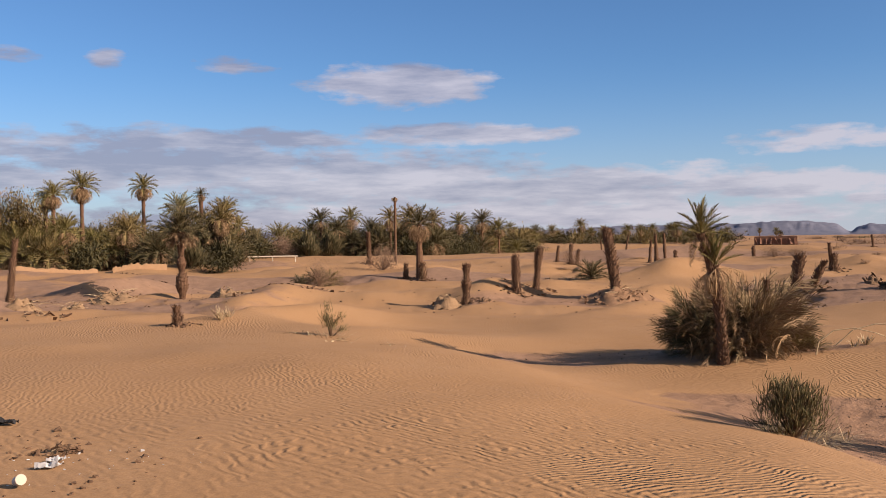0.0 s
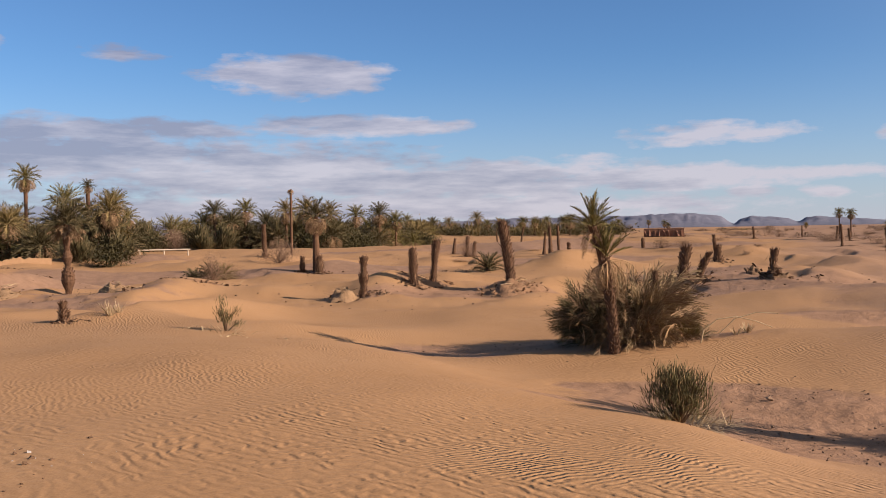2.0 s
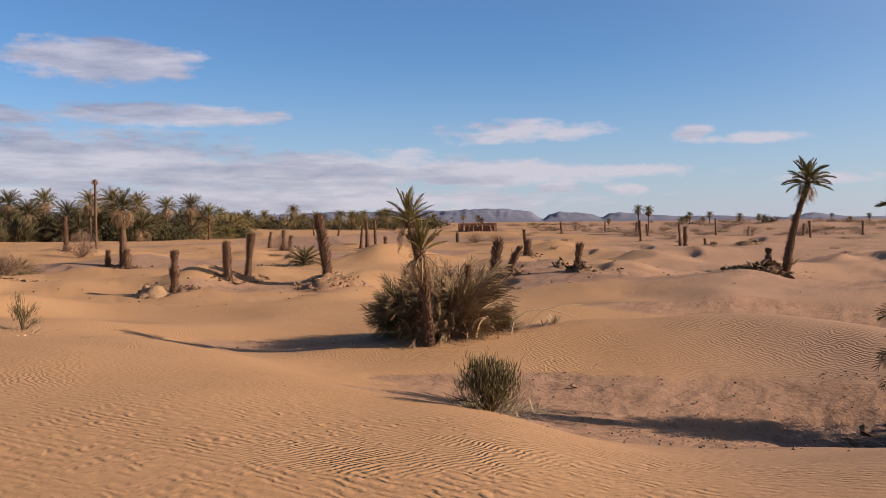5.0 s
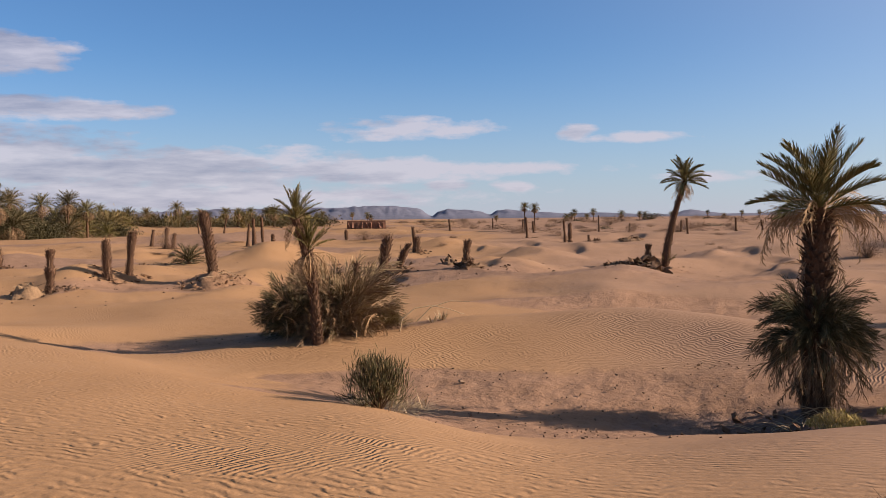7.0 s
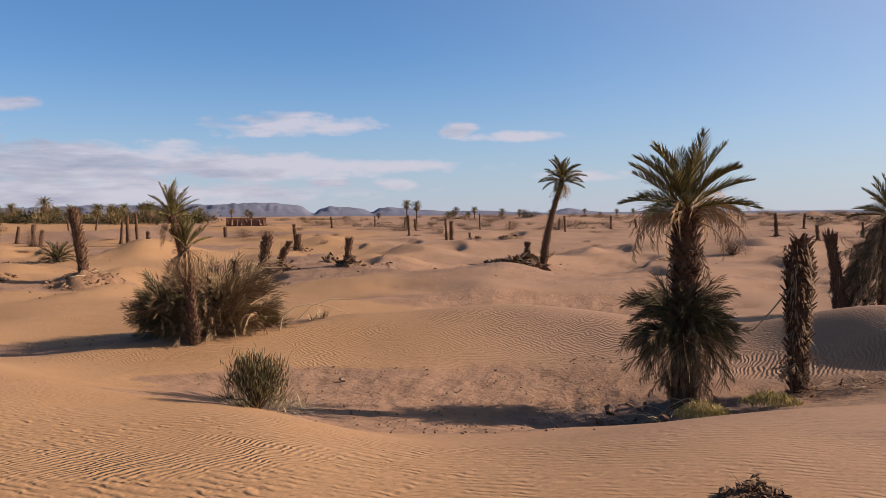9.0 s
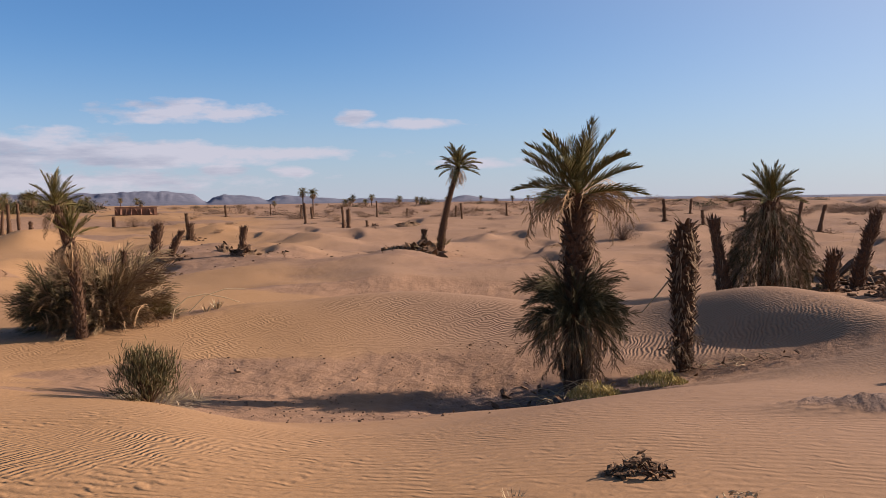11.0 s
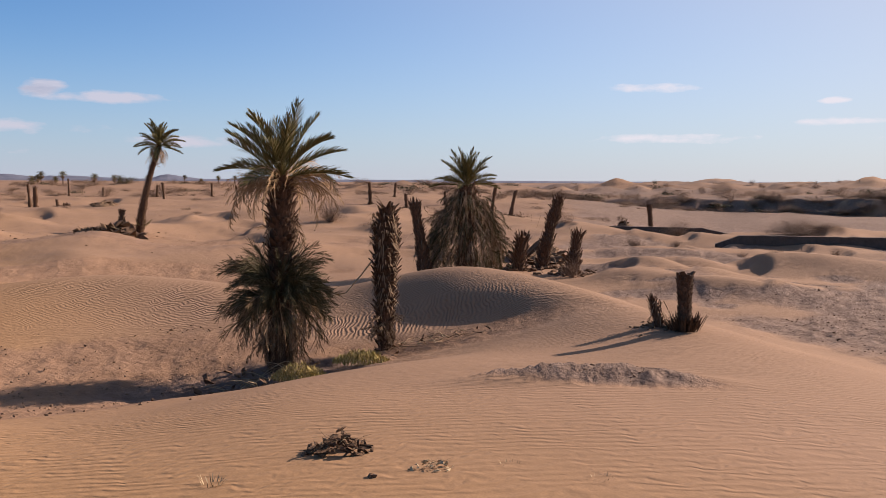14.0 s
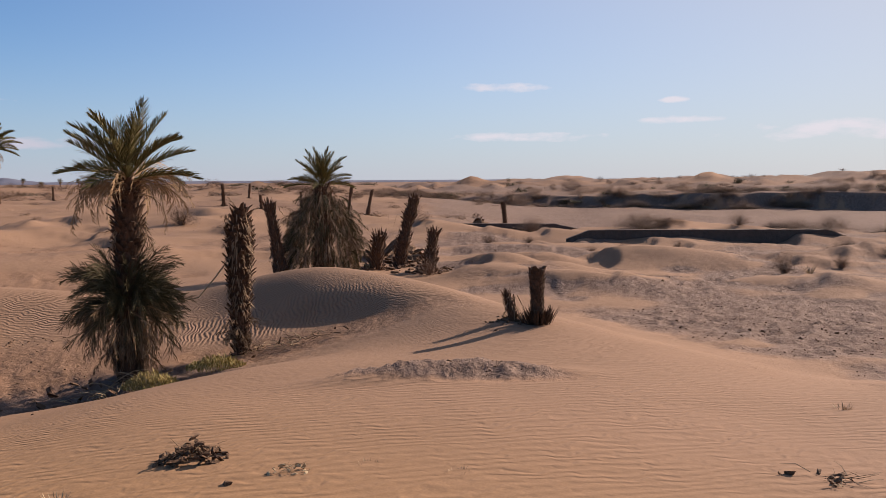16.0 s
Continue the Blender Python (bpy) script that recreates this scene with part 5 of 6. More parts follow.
twin_stump()
stump(69.7, 12.9, 0.38, 0.10, rt(68, -0.08), 123, "short spiky dark palm stump on the dune", r1=0.05, fibres=40)
for i, (a, d, h, rr, ln) in enumerate(((7.7, 78, 1.6, .2, .1), (8.1, 82, 1.2, .22, 0), (6.9, 85, 1.4, .16, 0), (12.8, 80, 2.4, .2, .1), (13.3, 81, 2.6, .16, -.2), (12.4, 83, 1.9, .15, .3), (13.9, 82, 1.0, .2, 0),
                                   (31.9, 82, 1.8, .2, -.1), (31.6, 84, 1.9, .15, .1), (33.05, 84, .8, .14, 0), (33.5, 83, .45, .3, 0), (38.8, 98, 1.9, .14, 0), (29.0, 100, 1.4, .13, 0), (29.7, 99, 1.2, .16, 0), (29.3, 92, 2.0, .13, 0),
                                   (41.5, 120, 1.6, .15, 0), (43.0, 110, 1.2, .14, 0), (38.4, 105, 1.2, .12, 0), (45.5, 90, 1.1, .12, 0), (52.4, 95, 1.4, .14, 0), (58.4, 60, 1.9, .14, .1), (59.6, 58, 1.5, .14, .3), (53.2, 70, 1.0, .15, 0), (55.5, 85, 1.2, .15, 0),
                                   (33.6, 130, 2.2, .14, .1), (18.3, 90, 1.0, .18, 0), (24.6, 120, 1.4, .16, 0), (27.2, 150, 2.0, .15, 0), (35.4, 140, 1.6, .14, 0), (11.0, 130, 2.6, .15, .1), (9.6, 140, 2.2, .15, 0))):
    stump(a, d, h, rr, rt(a, ln), 130 + i, "small dark dead palm trunk far out in the dunes", stubs=26, fibres=0)

stump(-24.8, 48.0, 2.9, 0.17, rt(-24, 0.2), 171, "tall thin dead palm trunk before the grove", fibres=20)
leafy_tree(-24.3, 79, 5.9, 2.0, 181, "tall feathery grey-green tree in the grove")
leafy_tree(-26.0, 80, 5.0, 2.0, 183, "tall feathery grey-green tree in the grove")
leafy_tree(-19.3, 92, 4.2, 2.2, 185, "dense green tree behind the palms")

# palms in front of the grove
far_palm(-1.45, 54.0, 3.1, 1.25, 4, girth=0.95, label="date palm with drooping dry leaves among stumps", group="single palms before the grove")


def knobbly_palm():
    r = random.Random(67)
    ob = base_empty("date_palm", -15.55, 43.4)
    part("trunk", trunk_mesh(3.0, 0.19, 0.18, rt(-15, -0.05), 0.3, 90, 0.11, 68, girth=(0.55, 0.6, 1.35, 1.25, 0.62, 1.1, 0.62, 0.9, 0.85, 0.8)), ob)
    hub = Vector((0, 0, 3.0))
    crown(ob, r, hub, UP_DARK, 34, 1.25, 5, 85)
    skirt(ob, r, hub, 60, 0.8, -45, 15, HANG_THICK)
    return tagged(ob, "dark shaggy date palm on a knobbly thick trunk", "palm tree", "single palms before the grove")


knobbly_palm()
far_palm(-2.9, 80.0, 6.0, 0.55, 1, girth=0.5, dead_only=True, label="tall bare palm pole with a dead brown top", group="single palms before the grove")
far_palm(29.15, 112, 3.0, 0.72, 0, girth=0.4, label="pair of small palms far out in the dunes", group="far twin palms")
far_palm(29.75, 112, 2.95, 0.75, 3, girth=0.4, label="pair of small palms far out in the dunes", group="far twin palms")

# ---- the grove ----
gr = random.Random(5)
for a, d, h, L, k in ((-22.5, 80, 6.0, 1.35, 3), (-22.9, 81, 5.6, 1.1, 3), (-21.0, 82, 6.8, 1.65, 3), (-17.65, 84, 7.0, 1.4, 3), (-13.3, 80, 3.9, 1.8, 1), (-13.0, 83, 4.4, 1.5, 0), (-12.3, 104, 3.6, 1.5, 3), (-15.6, 82, 5.0, 1.8, 0), (-21.9, 78, 3.0, 1.6, 0), (-18.6, 80, 3.2, 1.8, 1),
                      (-14.4, 84, 6.2, 0.75, 4), (-7.4, 120, 4.6, 1.9, 2), (-5.6, 122, 5.2, 1.8, 0), (-6.4, 118, 3.4, 2.0, 2), (-8.0, 121, 3.2, 2.0, 0), (-3.2, 116, 4.6, 1.8, 1), (-2.0, 118, 4.8, 2.1, 1), (-0.6, 122, 4.4, 2.0, 1), (-4.4, 124, 3.8, 1.9, 2), (1.0, 130, 4.8, 1.8, 0), (2.4, 132, 5.0, 2.0, 2), (3.4, 140, 4.2, 1.8, 0)):
    far_palm(a, d, h, L, k, girth=0.85)
for i in range(34):
    a = gr.uniform(-27.5, -12.6)
    far_palm(a, gr.uniform(80, 100), gr.uniform(1.0, 3.3), gr.uniform(1.7, 2.5), gr.randrange(5), girth=0.9)
for i in range(30):
    a = gr.uniform(-12.0, 4.0)
    far_palm(a, gr.uniform(118, 150) + max(0, a) * 6, gr.uniform(1.0, 3.4), gr.uniform(1.8, 2.7), gr.randrange(5), girth=0.9)
for i in range(46):
    a = gr.uniform(4.0, 16.0)
    far_palm(a, gr.uniform(190, 280), gr.uniform(1.2, 3.6), gr.uniform(1.4, 2.3), gr.randrange(5), girth=0.9, label="small distant date palm at the edge of the dunes", group="distant palm line")
for i in range(20):
    a = gr.uniform(16.0, 46.0)
    far_palm(a, gr.uniform(300, 480), gr.uniform(2.0, 4.0), gr.uniform(1.3, 2.0), gr.randrange(5), girth=0.9, label="small distant date palm at the edge of the dunes", group="distant palm line")
for i in range(110):
    a = gr.uniform(-29, -12.9)
    if i % 2:
        far_palm(a, gr.uniform(75, 100), gr.uniform(0.4, 1.6), gr.uniform(1.9, 2.7), gr.choice((0, 1, 1, 2, 4)), girth=0.9, label="stemless young date palm in the thicket")
        continue
    shrub(gr.choice(("green", "green", "green", "spiky")), a, gr.uniform(77, 104), gr.uniform(1.4, 2.8), gr.uniform(1.6, 2.9), i, group="thicket of the grove")
for i in range(14):
    shrub(gr.choice(("green", "spiky", "dry")), gr.uniform(-12.5, -8.0), gr.uniform(106, 116), gr.uniform(1.4, 2.6), gr.uniform(1.4, 2.6), i, group="thicket of the grove")
for i in range(100):
    a = gr.uniform(-8.2, 5.5)
    if i % 2:
        far_palm(a, gr.uniform(115, 145) + max(0, a) * 6, gr.uniform(0.4, 1.8), gr.uniform(2.0, 3.0), gr.choice((0, 1, 1, 2, 4)), girth=0.9, label="stemless young date palm in the thicket")
        continue
    shrub(gr.choice(("green", "green", "green", "spiky")), a, gr.uniform(114, 150) + max(0, a) * 6, gr.uniform(1.5, 3.0), gr.uniform(1.6, 3.4), i, group="thicket of the grove")
scrub_stuff("distant_scrub", "dark distant scrub along the edge of the dunes",
            [(gr.choice(("green", "olive")), gr.uniform(4.0, 17), gr.uniform(180, 280), gr.uniform(2, 4.5), gr.uniform(1.4, 3.2)) for i in range(95)]
            + [(gr.choice(("green", "dry", "dry", "dry")), gr.uniform(17, 60), gr.uniform(150, 480), gr.uniform(1.5, 4), gr.uniform(0.8, 2.0)) for i in range(120)]
            + [(gr.choice(("dry",) * 7 + ("green",)), gr.uniform(57, 95), gr.uniform(155, 172), gr.uniform(1.4, 3.4), gr.uniform(0.5, 1.2)) for i in range(70)]
            + [("dry", gr.uniform(60, 96), gr.uniform(156, 163), gr.uniform(0.8, 2.6), gr.uniform(0.6, 1.6)) for i in range(120)]
            + [(gr.choice(("dry",) * 6 + ("green",)), gr.uniform(48, 95), gr.uniform(172, 340), gr.uniform(0.8, 2.6), gr.uniform(0.6, 1.6)) for i in range(130)]
            + [("dry", gr.uniform(46, 68), gr.uniform(50, 150), gr.uniform(0.4, 1.2), gr.uniform(0.2, 0.6)) for i in range(40)]
            + [("dry", gr.uniform(22, 62), gr.uniform(95, 330), gr.uniform(0.8, 2.2), gr.uniform(0.35, 1.1)) for i in range(170)]
            + [("dry", gr.uniform(6, 60), gr.uniform(60, 150), gr.uniform(0.4, 1.0), gr.uniform(0.15, 0.38)) for i in range(55)], 3)

# single bushes on the plain
shrub("dry", -7.6, 50.6, 1.0, 1.35, 21)
far_palm(-7.7, 51.0, 0.25, 0.85, 4, label="stemless dry young palm on a sand hummock", group="young palms on the plain")
far_palm(-7.0, 52.0, 0.1, 0.9, 1, label="stemless dry young palm on a sand hummock", group="young palms on the plain")
far_palm(-8.6, 53.0, 0.1, 0.8, 2, label="stemless dry young palm on a sand hummock", group="young palms on the plain")
shrub("dry", -6.9, 52.5, 1.2, 0.9, 2)
shrub("dry", -3.7, 63.0, 1.5, 1.6, 3)
far_palm(8.95, 54.0, 0.1, 1.15, 2, label="stemless green young palm on the sand", group="young palms on the plain")
shrub("dry", 7.7, 78.0, 1.0, 1.6, 5)
shrub("green", -13.2, 70.0, 1.8, 1.2, 6)
shrub("spiky", -15.0, 72.0, 1.6, 1.5, 7)
shrub("brush", 48.6, 52.0, 1.0, 1.25, 8, "round dark dry bush on the dunes")
shrub("dry", 19.4, 86, 1.3, 0.9, 9)
shrub("dry", 20.6, 84, 1.5, 0.7, 10)
shrub("brush", 84.6, 27.0, 0.46, 0.66, 11)
shrub("brush", 87.6, 29.5, 0.4, 0.5, 14)
shrub("olive", 20.6, 19.2, 0.6, 0.25, 12, "low dull green plant at the thicket's foot")
shrub("dry", 63.7, 25.8, 0.45, 0.5, 13)
for i in range(16):
    a = gr.uniform(66, 94)
    shrub("brush", a, gr.uniform(34, 50), gr.uniform(0.25, 0.6), gr.uniform(0.25, 0.6), i, group="dry scrub of the stony plain")
for i in range(34):
    a = gr.choice((69.5, 76.5, 78.0, 83.5, 85.0, 90.0)) + gr.gauss(0, 0.9)
    shrub("brush", a, gr.uniform(50, 66), gr.uniform(0.7, 2.2), gr.uniform(0.4, 1.0), i, group="dry scrub of the stony plain")

# ---- heaps of palm debris ----
debris(0.2, 35.0, 0.8, 0.6, 201, sticks=26, material=TANBARK, size=0.35)
debris(2.6, 35.0, 0.3, 0.2, 202, sticks=6, chunks=12)
debris(10.7, 36.6, 1.6, 0.62, 203, "crumbled soil and roots round a dead trunk", CRUMB, 14, 90, size=0.2)
debris(4.9, 38.2, 0.9, 0.22, 224, "crumbled soil round dead stumps", CRUMB, 14, 20, stretch=1.6, size=0.5)
debris(25.8, 40.6, 0.6, 0.5, 204, sticks=24, chunks=40)
debris(24.6, 42.0, 0.4, 0.4, 205, chunks=10)
debris(36.1, 46.0, 1.1, 0.55, 206, "dark heap of fallen palm bark beside a palm", OLDWOOD, 14, 60, size=1.5)
debris(34.6, 47, 0.6, 0.35, 207, chunks=12)
debris(20.9, 41.0, 0.9, 0.3, 208, sticks=24, chunks=44)
debris(-24.0, 36.5, 0.7, 0.54, 209, size=0.3, material=TANBARK, sticks=40, chunks=28)
debris(-21.4, 33.0, 0.6, 0.47, 210, size=0.3, material=TANBARK, sticks=44, chunks=40)
debris(-19.4, 42.5, 1.1, 0.54, 211, size=0.3, material=TANBARK, sticks=44, chunks=48)
debris(-13.2, 38.5, 0.8, 0.47, 212, size=0.3, material=TANBARK, sticks=24, chunks=40)
debris(51.2, 5.95, 0.17, 0.16, 213, "small dark heap of dead palm bark on sand", OLDWOOD, 44, 64, stretch=1.4, size=1.35)
debris(57.3, 5.5, 0.12, 0.07, 214, "small scatter of dry twigs and bark on sand", STRAW, 46, 16, stretch=1.2, size=0.8)
debris(90.8, 5.9, 0.3, 0.04, 225, "thin dry twigs and bark on the sand", OLDWOOD, 16, 8, stretch=1.3, size=0.6)
debris(35.5, 74, 1.0, 0.5, 215, chunks=16)
debris(61.6, 30, 1.1, 0.4, 216, "dark fallen palm trunks and bark on the plain", OLDWOOD, 8, 30)
debris(66.4, 58, 0.9, 0.8, 217, "dark mound of dead bush on the plain", OLDWOOD, 8, 20)
debris(55.4, 14.2, 0.45, 0.05, 218, "scatter of dry twigs and bark on soil", CLOD, 70, 20, stretch=2.4, size=0.5)
debris(44.9, 13.6, 0.75, 0.12, 219, "grey litter of dead palm leaves and soil", CLOD, 70, 30, stretch=1.3, size=0.5)

debris(-6.3, 18.6, 0.35, 0.06, 221, "dry straw and twigs on the sand", STRAW, 24, 4, stretch=1.6)
debris(-3.4, 17.8, 0.2, 0.05, 222, "dry straw and twigs on the sand", STRAW, 14, 3, stretch=1.6)
debris(-8.3, 19.5, 0.4, 0.05, 223, "dry straw and twigs on the sand", STRAW, 20, 2, stretch=1.8)


for i in range(24):
    debris(gr.uniform(-26, 50), gr.uniform(27, 62), gr.uniform(0.4, 0.9), gr.uniform(0.06, 0.14), 400 + i, "crumbled crust of dark soil and bark on sand", gr.choice((CLOD, CLOD, OLDWOOD)), 8, 16, stretch=gr.uniform(1.4, 2.4), turn=gr.uniform(-25, 25), size=0.7)


def straw_tuft(a, d, h, n, seed, label="pale dry grass tuft on the sand"):
    b = Build(seed)
    r = b.r
    for i in range(n):
        t = r.uniform(0, 6.28)
        b.blade(Vector((math.cos(t) * 0.05, math.sin(t) * 0.05, -0.02)), Vector((math.cos(t) * r.uniform(.2, .9), math.sin(t) * r.uniform(.2, .9), 1)), h * r.uniform(0.5, 1.1), min(0.012, h * 0.05), r.uniform(0, 0.3), Vector((-math.sin(t), math.cos(t), 0)))
    ob = new("grass_tuft", b.mesh("grass_tuft", STRAW))
    x, y = bearing(a, d)
    ob.matrix_basis = Matrix.Translation((x, y, ground_z(x, y)))
    return tagged(ob, label, "grass tuft", "dry grass tufts")


straw_tuft(-13.4, 22.5, 0.45, 60, 231)
straw_tuft(-12.9, 22.8, 0.35, 40, 232)
straw_tuft(24.2, 19.6, 0.28, 60, 233)
straw_tuft(23.6, 19.4, 0.22, 40, 234)
straw_tuft(62.3, 5.6, 0.06, 30, 235)
straw_tuft(43.5, 5.4, 0.10, 40, 236, "small green-grey grass tuft on the sand")
straw_tuft(89.5, 8.5, 0.10, 50, 237)
straw_tuft(68.2, 5.4, 0.06, 30, 239)
straw_tuft(86.0, 27.0, 0.4, 60, 238)


def long_rib(a, d, points, rad, label):
    """A long dead leaf rib lying or hanging in an arc."""
    b = Build(7)
    x, y = bearing(a, d)
    c, s = math.cos(radians(a)), math.sin(radians(a))
    b.tube([(x + u * c + v * s, y - u * s + v * c, ground_z(x, y) + w) for u, v, w in points], [rad * (1 - 0.12 * i) for i in range(len(points))], 5)
    return tagged(new("leaf_rib", b.mesh("leaf_rib", STRAW)), label, "leaf rib", "long dead leaf ribs")


long_rib(21.6, 18.6, ((0, 0, 0), (0.05, 0, 0.25), (0.3, 0.05, 0.45), (0.65, 0.1, 0.5), (1.0, 0.1, 0.42), (1.3, 0.2, 0.3)), 0.016, "pale arching dead leaf rib beside the thicket")
long_rib(22.0, 18.9, ((0.2, 0, 0.1), (0.5, 0, 0.4), (0.9, 0.05, 0.52), (1.3, 0.1, 0.5)), 0.012, "pale arching dead leaf rib beside the thicket")
long_rib(52.65, 14.4, ((-0.05, 0.0, 1.55), (-0.35, 0.05, 1.15), (-0.6, 0.1, 0.85), (-1.0, 0.3, 0.75)), 0.014, "broken brown leaf rib hanging from a dead trunk")

# ---- built things ----


def mud_hut():
    ob = base_empty("ruined_wall", 19.5, 118)
    ob.matrix_basis = ob.matrix_basis @ Matrix.Rotation(radians(-19.45), 4, "Z")
    b = Build(231)
    bm = bmesh.new()
    for x0, x1, z1 in ((-2.4, 2.4, 0.95),):
        bmesh.ops.create_cube(bm, size=1.0, matrix=Matrix.Translation(((x0 + x1) / 2, 0, z1 / 2 - 0.2)) @ Matrix.Diagonal((x1 - x0, 0.4, z1 + 0.4, 1)))
    bmesh.ops.subdivide_edges(bm, edges=bm.edges[:], cuts=5, use_grid_fill=True)
    for v in bm.verts:
        v.co += Vector((0, noise.noise(v.co * 1.3) * 0.06, noise.noise(v.co * 0.9 + Vector((3, 1, 0))) * 0.08))
    me = bpy.data.meshes.new("wall")
    bm.to_mesh(me)
    bm.free()
    me.materials.append(MUD)
    part("wall", me, ob)
    for i in range(9):
        b = Build(240 + i)
        b.chunk((0, 0, 0.33), 0.11, 0.2, 0.38, 0.15)
        part("pier", b.mesh("pier", MUD), ob, Matrix.Translation((-2.2 + i * 0.55, -0.22, 0)))
    return tagged(ob, "low red mud-brick ruin with piers, half buried", "ruin")


mud_hut()


def earth_bank(a0, a1, d, h, seed):
    p, q = Vector(bearing(a0, d)), Vector(bearing(a1, d))
    n = 44
    for i in range(1):
        b = Build(seed)
        top, low, off = [], [], (q - p).normalized()
        off = Vector((-off.y, off.x)) * 0.35
        for j in range(n + 1):
            c = p.lerp(q, j / n)
            z = ground_z(c.x, c.y)
            hh = h * (0.8 + 0.5 * noise.noise(Vector((j * 0.23, seed, 0))) + 0.25 * noise.noise(Vector((j * 0.9, seed, 3))))
            b.v += [Vector((c.x - off.x, c.y - off.y, z - 0.4)), Vector((c.x - off.x * .8, c.y - off.y * .8, z + hh)), Vector((c.x + off.x * .8, c.y + off.y * .8, z + hh)), Vector((c.x + off.x, c.y + off.y, z - 0.4))]
        for j in range(n):
            k = j * 4
            for m in range(3):
                b.f.append((k + m, k + m + 1, k + m + 5, k + m + 4))
        b.f += [(0, 1, 2, 3), (4 * n + 3, 4 * n + 2, 4 * n + 1, 4 * n)]
    return tagged(new("earth_wall", b.mesh("earth_wall", EARTHWALL)), "low worn sand-coloured earth wall before the grove", "wall", "earth walls by the grove")


earth_bank(-19.4, -16.4, 71.5, 0.42, 3)
earth_bank(-24.5, -20.2, 72.5, 0.28, 5)


def white_fence():
    x0, y0 = bearing(-11.8, 98)
    x1, y1 = bearing(-8.8, 98)
    ob = new("railing")
    z = ground_z((x0 + x1) / 2, (y0 + y1) / 2)
    ob.matrix_basis = Matrix.Translation((x0, y0, z))
    q = Vector((x1 - x0, y1 - y0, 0))
    for k, zz in enumerate((0.62,)):
        b = Build(250)
        b.tube([Vector((0, 0, zz)), q + Vector((0, 0, zz))], [0.07] * 2, 6)
        part("rail", b.mesh("rail", PAINT), ob)
    for i in range(3):
        b = Build(251)
        b.tube([(0, 0, -0.4), (0, 0, 0.63)], [0.06, 0.06], 6)
        part("post", b.mesh("post", PAINT), ob, Matrix.Translation(q * (0.05 + 0.45 * i)))
    return tagged(ob, "white painted low railing before the grove", "railing")


white_fence()


def canal_edge(a0, d0, a1, d1, rise, n, seed):
    """A straight low masonry edge, its ends drowned in drift sand."""
    b = Build(seed)
    p, q = Vector((*bearing(a0, d0), 0)), Vector((*bearing(a1, d1), 0))
    nrm = Vector((-(q - p).y, (q - p).x, 0)).normalized() * 0.22
    top = 0.5 * (ground_z(p.x, p.y) + ground_z(q.x, q.y)) + rise
    for j in range(n + 1):
        c = p.lerp(q, j / n) + nrm * 0.3 * noise.noise(Vector((j * 0.7, seed, 0)))
        z = top + 0.03 * noise.noise(Vector((j * 0.9, seed, 4))) - 5.0 * max(0, abs(j / n - 0.47) * 2 - 0.78) * rise
        for off, zz in ((-1.0, top - rise - 0.9), (-1.0, z), (1.0, z), (1.0, top - rise - 0.9)):
            b.v.append(c + nrm * off + Vector((0, 0, zz)))
    for j in range(n):
        k = j * 4
        for m in range(3):
            b.f.append((k + m, k + m + 1, k + m + 5, k + m + 4))
    b.f += [(3, 2, 1, 0), (4 * n, 4 * n + 1, 4 * n + 2, 4 * n + 3)]
    return tagged(new("canal_wall", b.mesh("canal_wall", CONCRETE)), "low dark channel edge across the stony plain", "canal wall", "walls of the dry channel")


canal_edge(71.8, 42.5, 88.8, 45.0, 0.5, 40, 3)
canal_edge(62.0, 57.5, 72.4, 56.0, 0.2, 30, 5)


def can():
    ob = base_empty("drink_can", -24.65, 7.45)
    b = Build(270)
    b.tube([(0, 0, 0), (0, 0, 0.006), (0, 0, 0.10), (0, 0, 0.112)], [0.028, 0.036, 0.036, 0.03], 16)
    body = part("body", b.mesh("body", PLASTIC), ob, Matrix.Translation((0, 0, 0.035)) @ Euler((radians(72), 0, radians(40))).to_matrix().to_4x4())
    b = Build(271)
    b.tube([(0, 0, 0.104), (0, 0, 0.108), (0, 0, 0.114)], [0.037, 0.041, 0.038], 20)
    part("rim", b.mesh("rim", PAINT), body)
    return tagged(ob, "white discarded cup lying on the sand", "cup")


can()


def rag(a, d, size, material, seed, label):
    n = 9
    x, y = bearing(a, d)
    b = Build(seed)
    for i in range(n):
        for j in range(n):
            u, v = (i / (n - 1) - 0.5) * size, (j / (n - 1) - 0.5) * size * 0.7
            px, py = x + u + 0.1 * size * noise.noise(Vector((i * .5, j * .5, seed))), y + v
            b.v.append(Vector((px, py, ground_z(px, py) + 0.012 + 0.5 * size * abs(noise.noise(Vector((i * .45 + seed, j * .45, 1)))))))
    for i in range(n - 1):
        for j in range(n - 1):
            b.f.append((i * n + j, (i + 1) * n + j, (i + 1) * n + j + 1, i * n + j + 1))
    ob = new("plastic_bag", b.mesh("plastic_bag", material))
    md = ob.modifiers.new("thick", "SOLIDIFY")
    md.thickness = 0.003
    return tagged(ob, label, "plastic bag", "litter on the sand")


rag(-23.0, 7.95, 0.17, PLASTIC, 281, "crumpled white plastic bag on the sand")
rag(-22.6, 8.15, 0.13, PLASTIC, 282, "crumpled white plastic bag on the sand")
debris(-22.6, 8.5, 0.17, 0.07, 226, "brown bark and rubbish strewn on the sand", OLDWOOD, 14, 34, stretch=1.3, size=1.1)
rag(-25.15, 10.1, 0.2, BLACKRAG, 283, "crumpled black plastic bag on the sand")


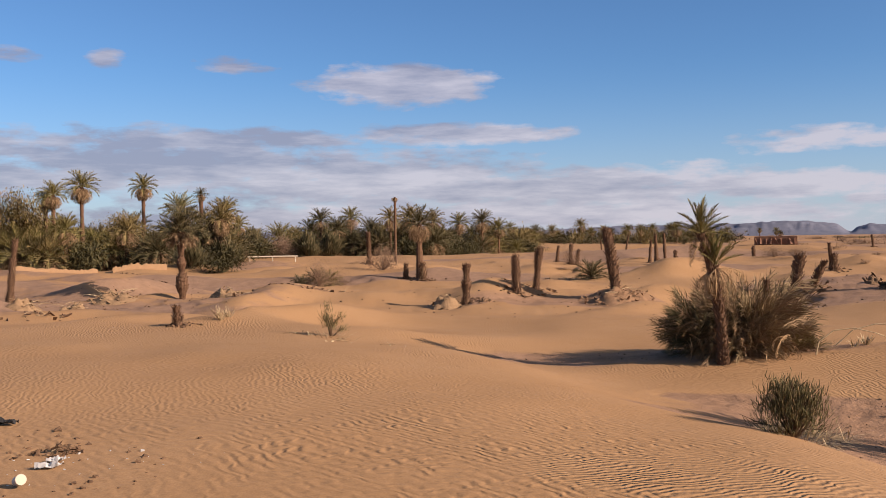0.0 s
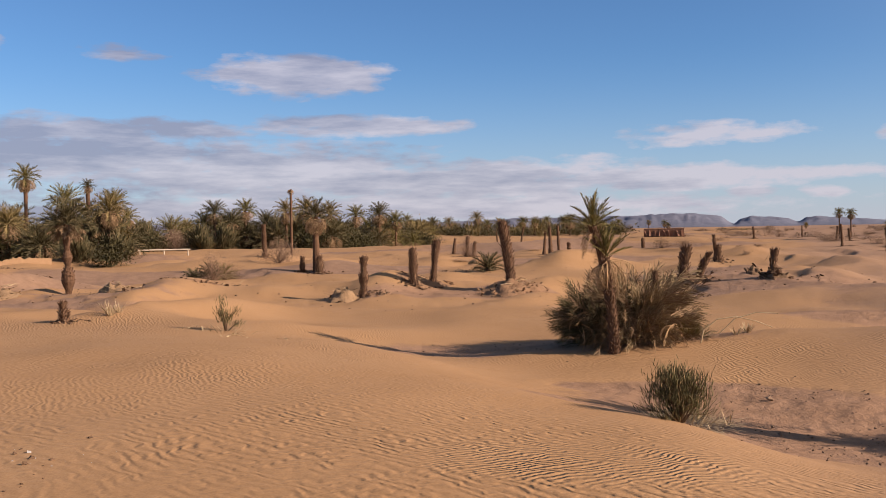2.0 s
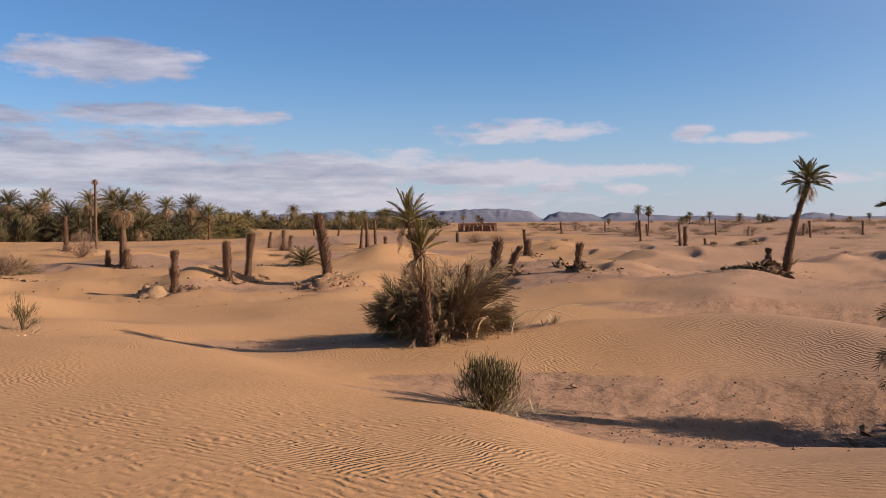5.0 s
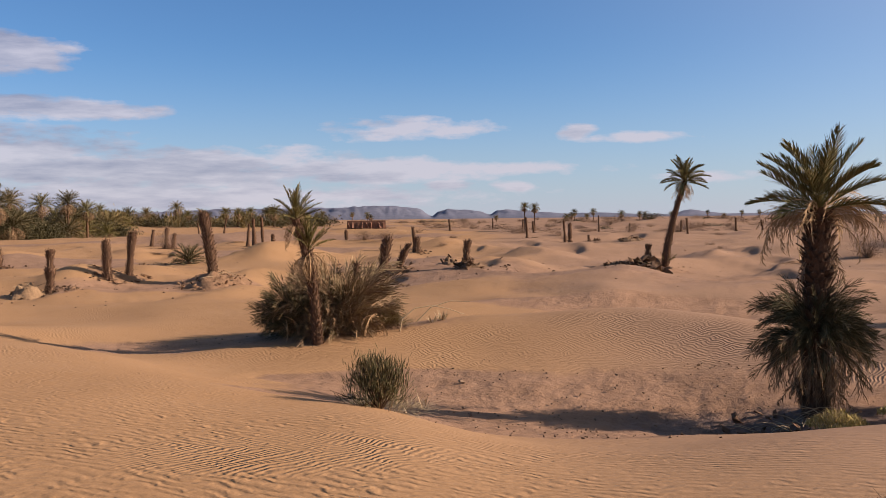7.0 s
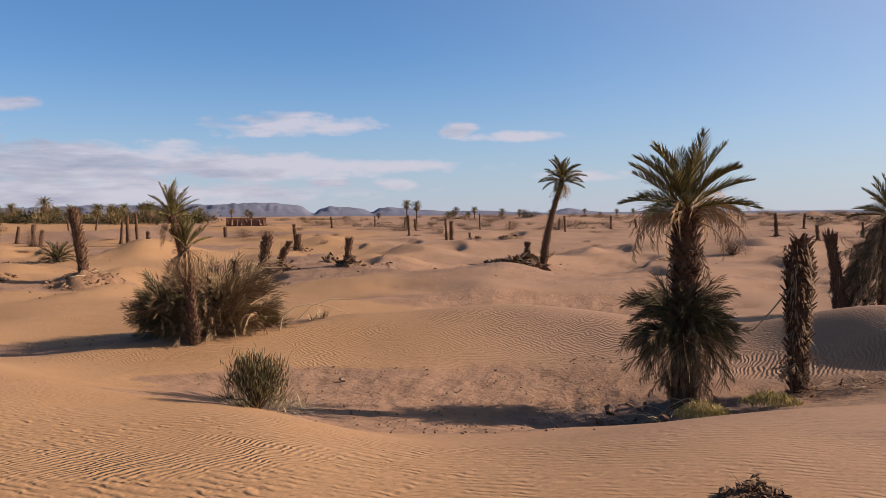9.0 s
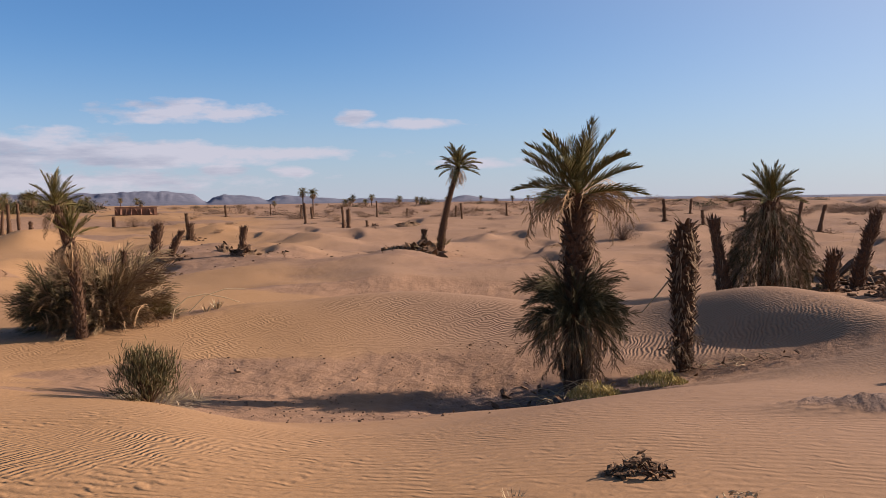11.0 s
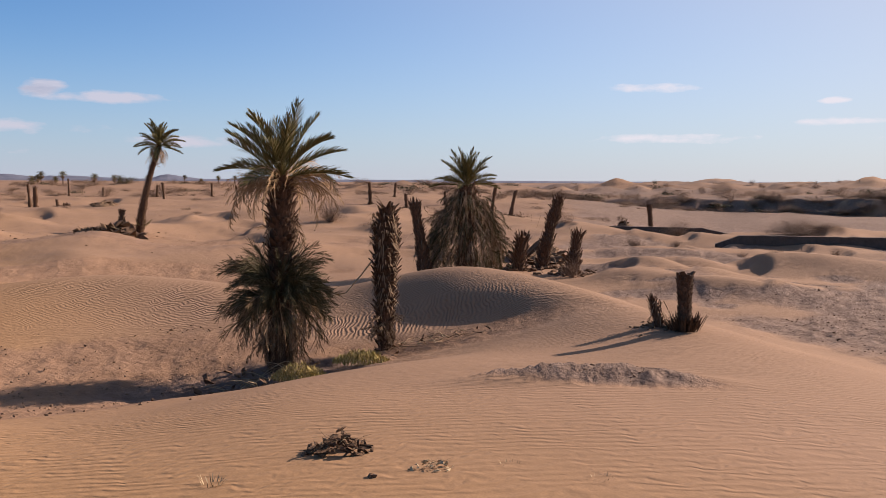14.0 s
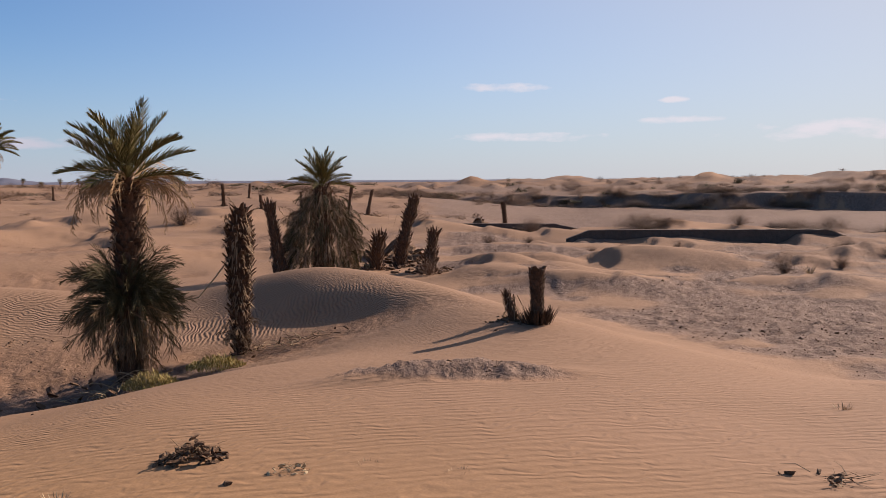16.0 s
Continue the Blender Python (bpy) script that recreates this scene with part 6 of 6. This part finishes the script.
def clod_scatter(name, label, spots, count, size, material, seed, kind="stuff", soil=0.0):
    b = Build(seed)
    r = b.r
    for i in range(count):
        a, d, wa, wd = r.choice(spots)
        x, y = bearing(a + r.gauss(0, wa), d + r.gauss(0, wd))
        if soil and float(soil_shade_mask(np.array([x]), np.array([y]))[0][0]) < soil:
            continue
        s = size * r.uniform(0.4, 1.5) * (2.2 if r.random() < 0.04 else 1)
        b.chunk((x, y, ground_z(x, y) + s * 0.15), s, s * 0.8, s * 0.45, 0.7)
    return tagged(new(name, b.mesh(name, material)), label, "stones", kind=kind)


clod_scatter("clods", "dark clods and droppings scattered on sand", ((-22.8, 8.3, 1.6, 0.5), (-18.5, 7.9, 2.6, 0.45), (-24, 8.7, 1.2, 0.4), (-21, 7.2, 2.5, 0.15)), 54, 0.017, OLDWOOD, 301)
clod_scatter("paper_shreds", "white shreds of paper and plastic on sand", ((-22.2, 8.1, 1.5, 0.3), (-18.5, 8.0, 2.5, 0.4)), 34, 0.007, PLASTIC, 306)
clod_scatter("gravel", "crumbled edge of the soil crust", ((35.5, 11.2, 2.4, 0.3), (31.5, 11.6, 2.4, 0.3), (41, 16.4, 1.6, 0.2), (30, 15.8, 3.0, 0.25)), 80, 0.012, CLOD, 307)
clod_scatter("gravel", "brown stones and clods on bared soil", ((33, 13.4, 4.5, 1.2), (28, 12.8, 3, 0.8), (38, 14.5, 3.0, 1.0), (24, 15.5, 2.5, 0.8), (12, 19.5, 5, 0.8), (45, 13.6, 2.0, 0.6)), 330, 0.012, STONE, 302)
clod_scatter("gravel", "dark stones on the stony plain", ((78, 19, 4, 2.5), (84, 17, 4, 2.5), (88, 15, 3, 2), (80, 26, 6, 4), (71, 29, 4, 4)), 1100, 0.010, CLOD, 303, soil=0.6)
clod_scatter("gravel", "clods on the crumbling dark soil bank", ((65.5, 8.9, 3.0, 0.15), (69.5, 9.1, 3.0, 0.15)), 260, 0.006, CLOD, 304, soil=0.5)
clod_scatter("stone", "single dark stone on the sand", ((53.6, 5.3, 0.01, 0.01),), 1, 0.022, OLDWOOD, 309, kind="")
clod_scatter("litter", "dark bits of bark and clods strewn over the dunes", ((-12, 40, 9, 5), (4, 40, 7, 5), (22, 43, 7, 5), (38, 47, 6, 4), (-18, 44, 5, 5), (30, 60, 14, 12), (12, 52, 14, 10), (50, 60, 10, 16)), 850, 0.022, CLOD, 305)
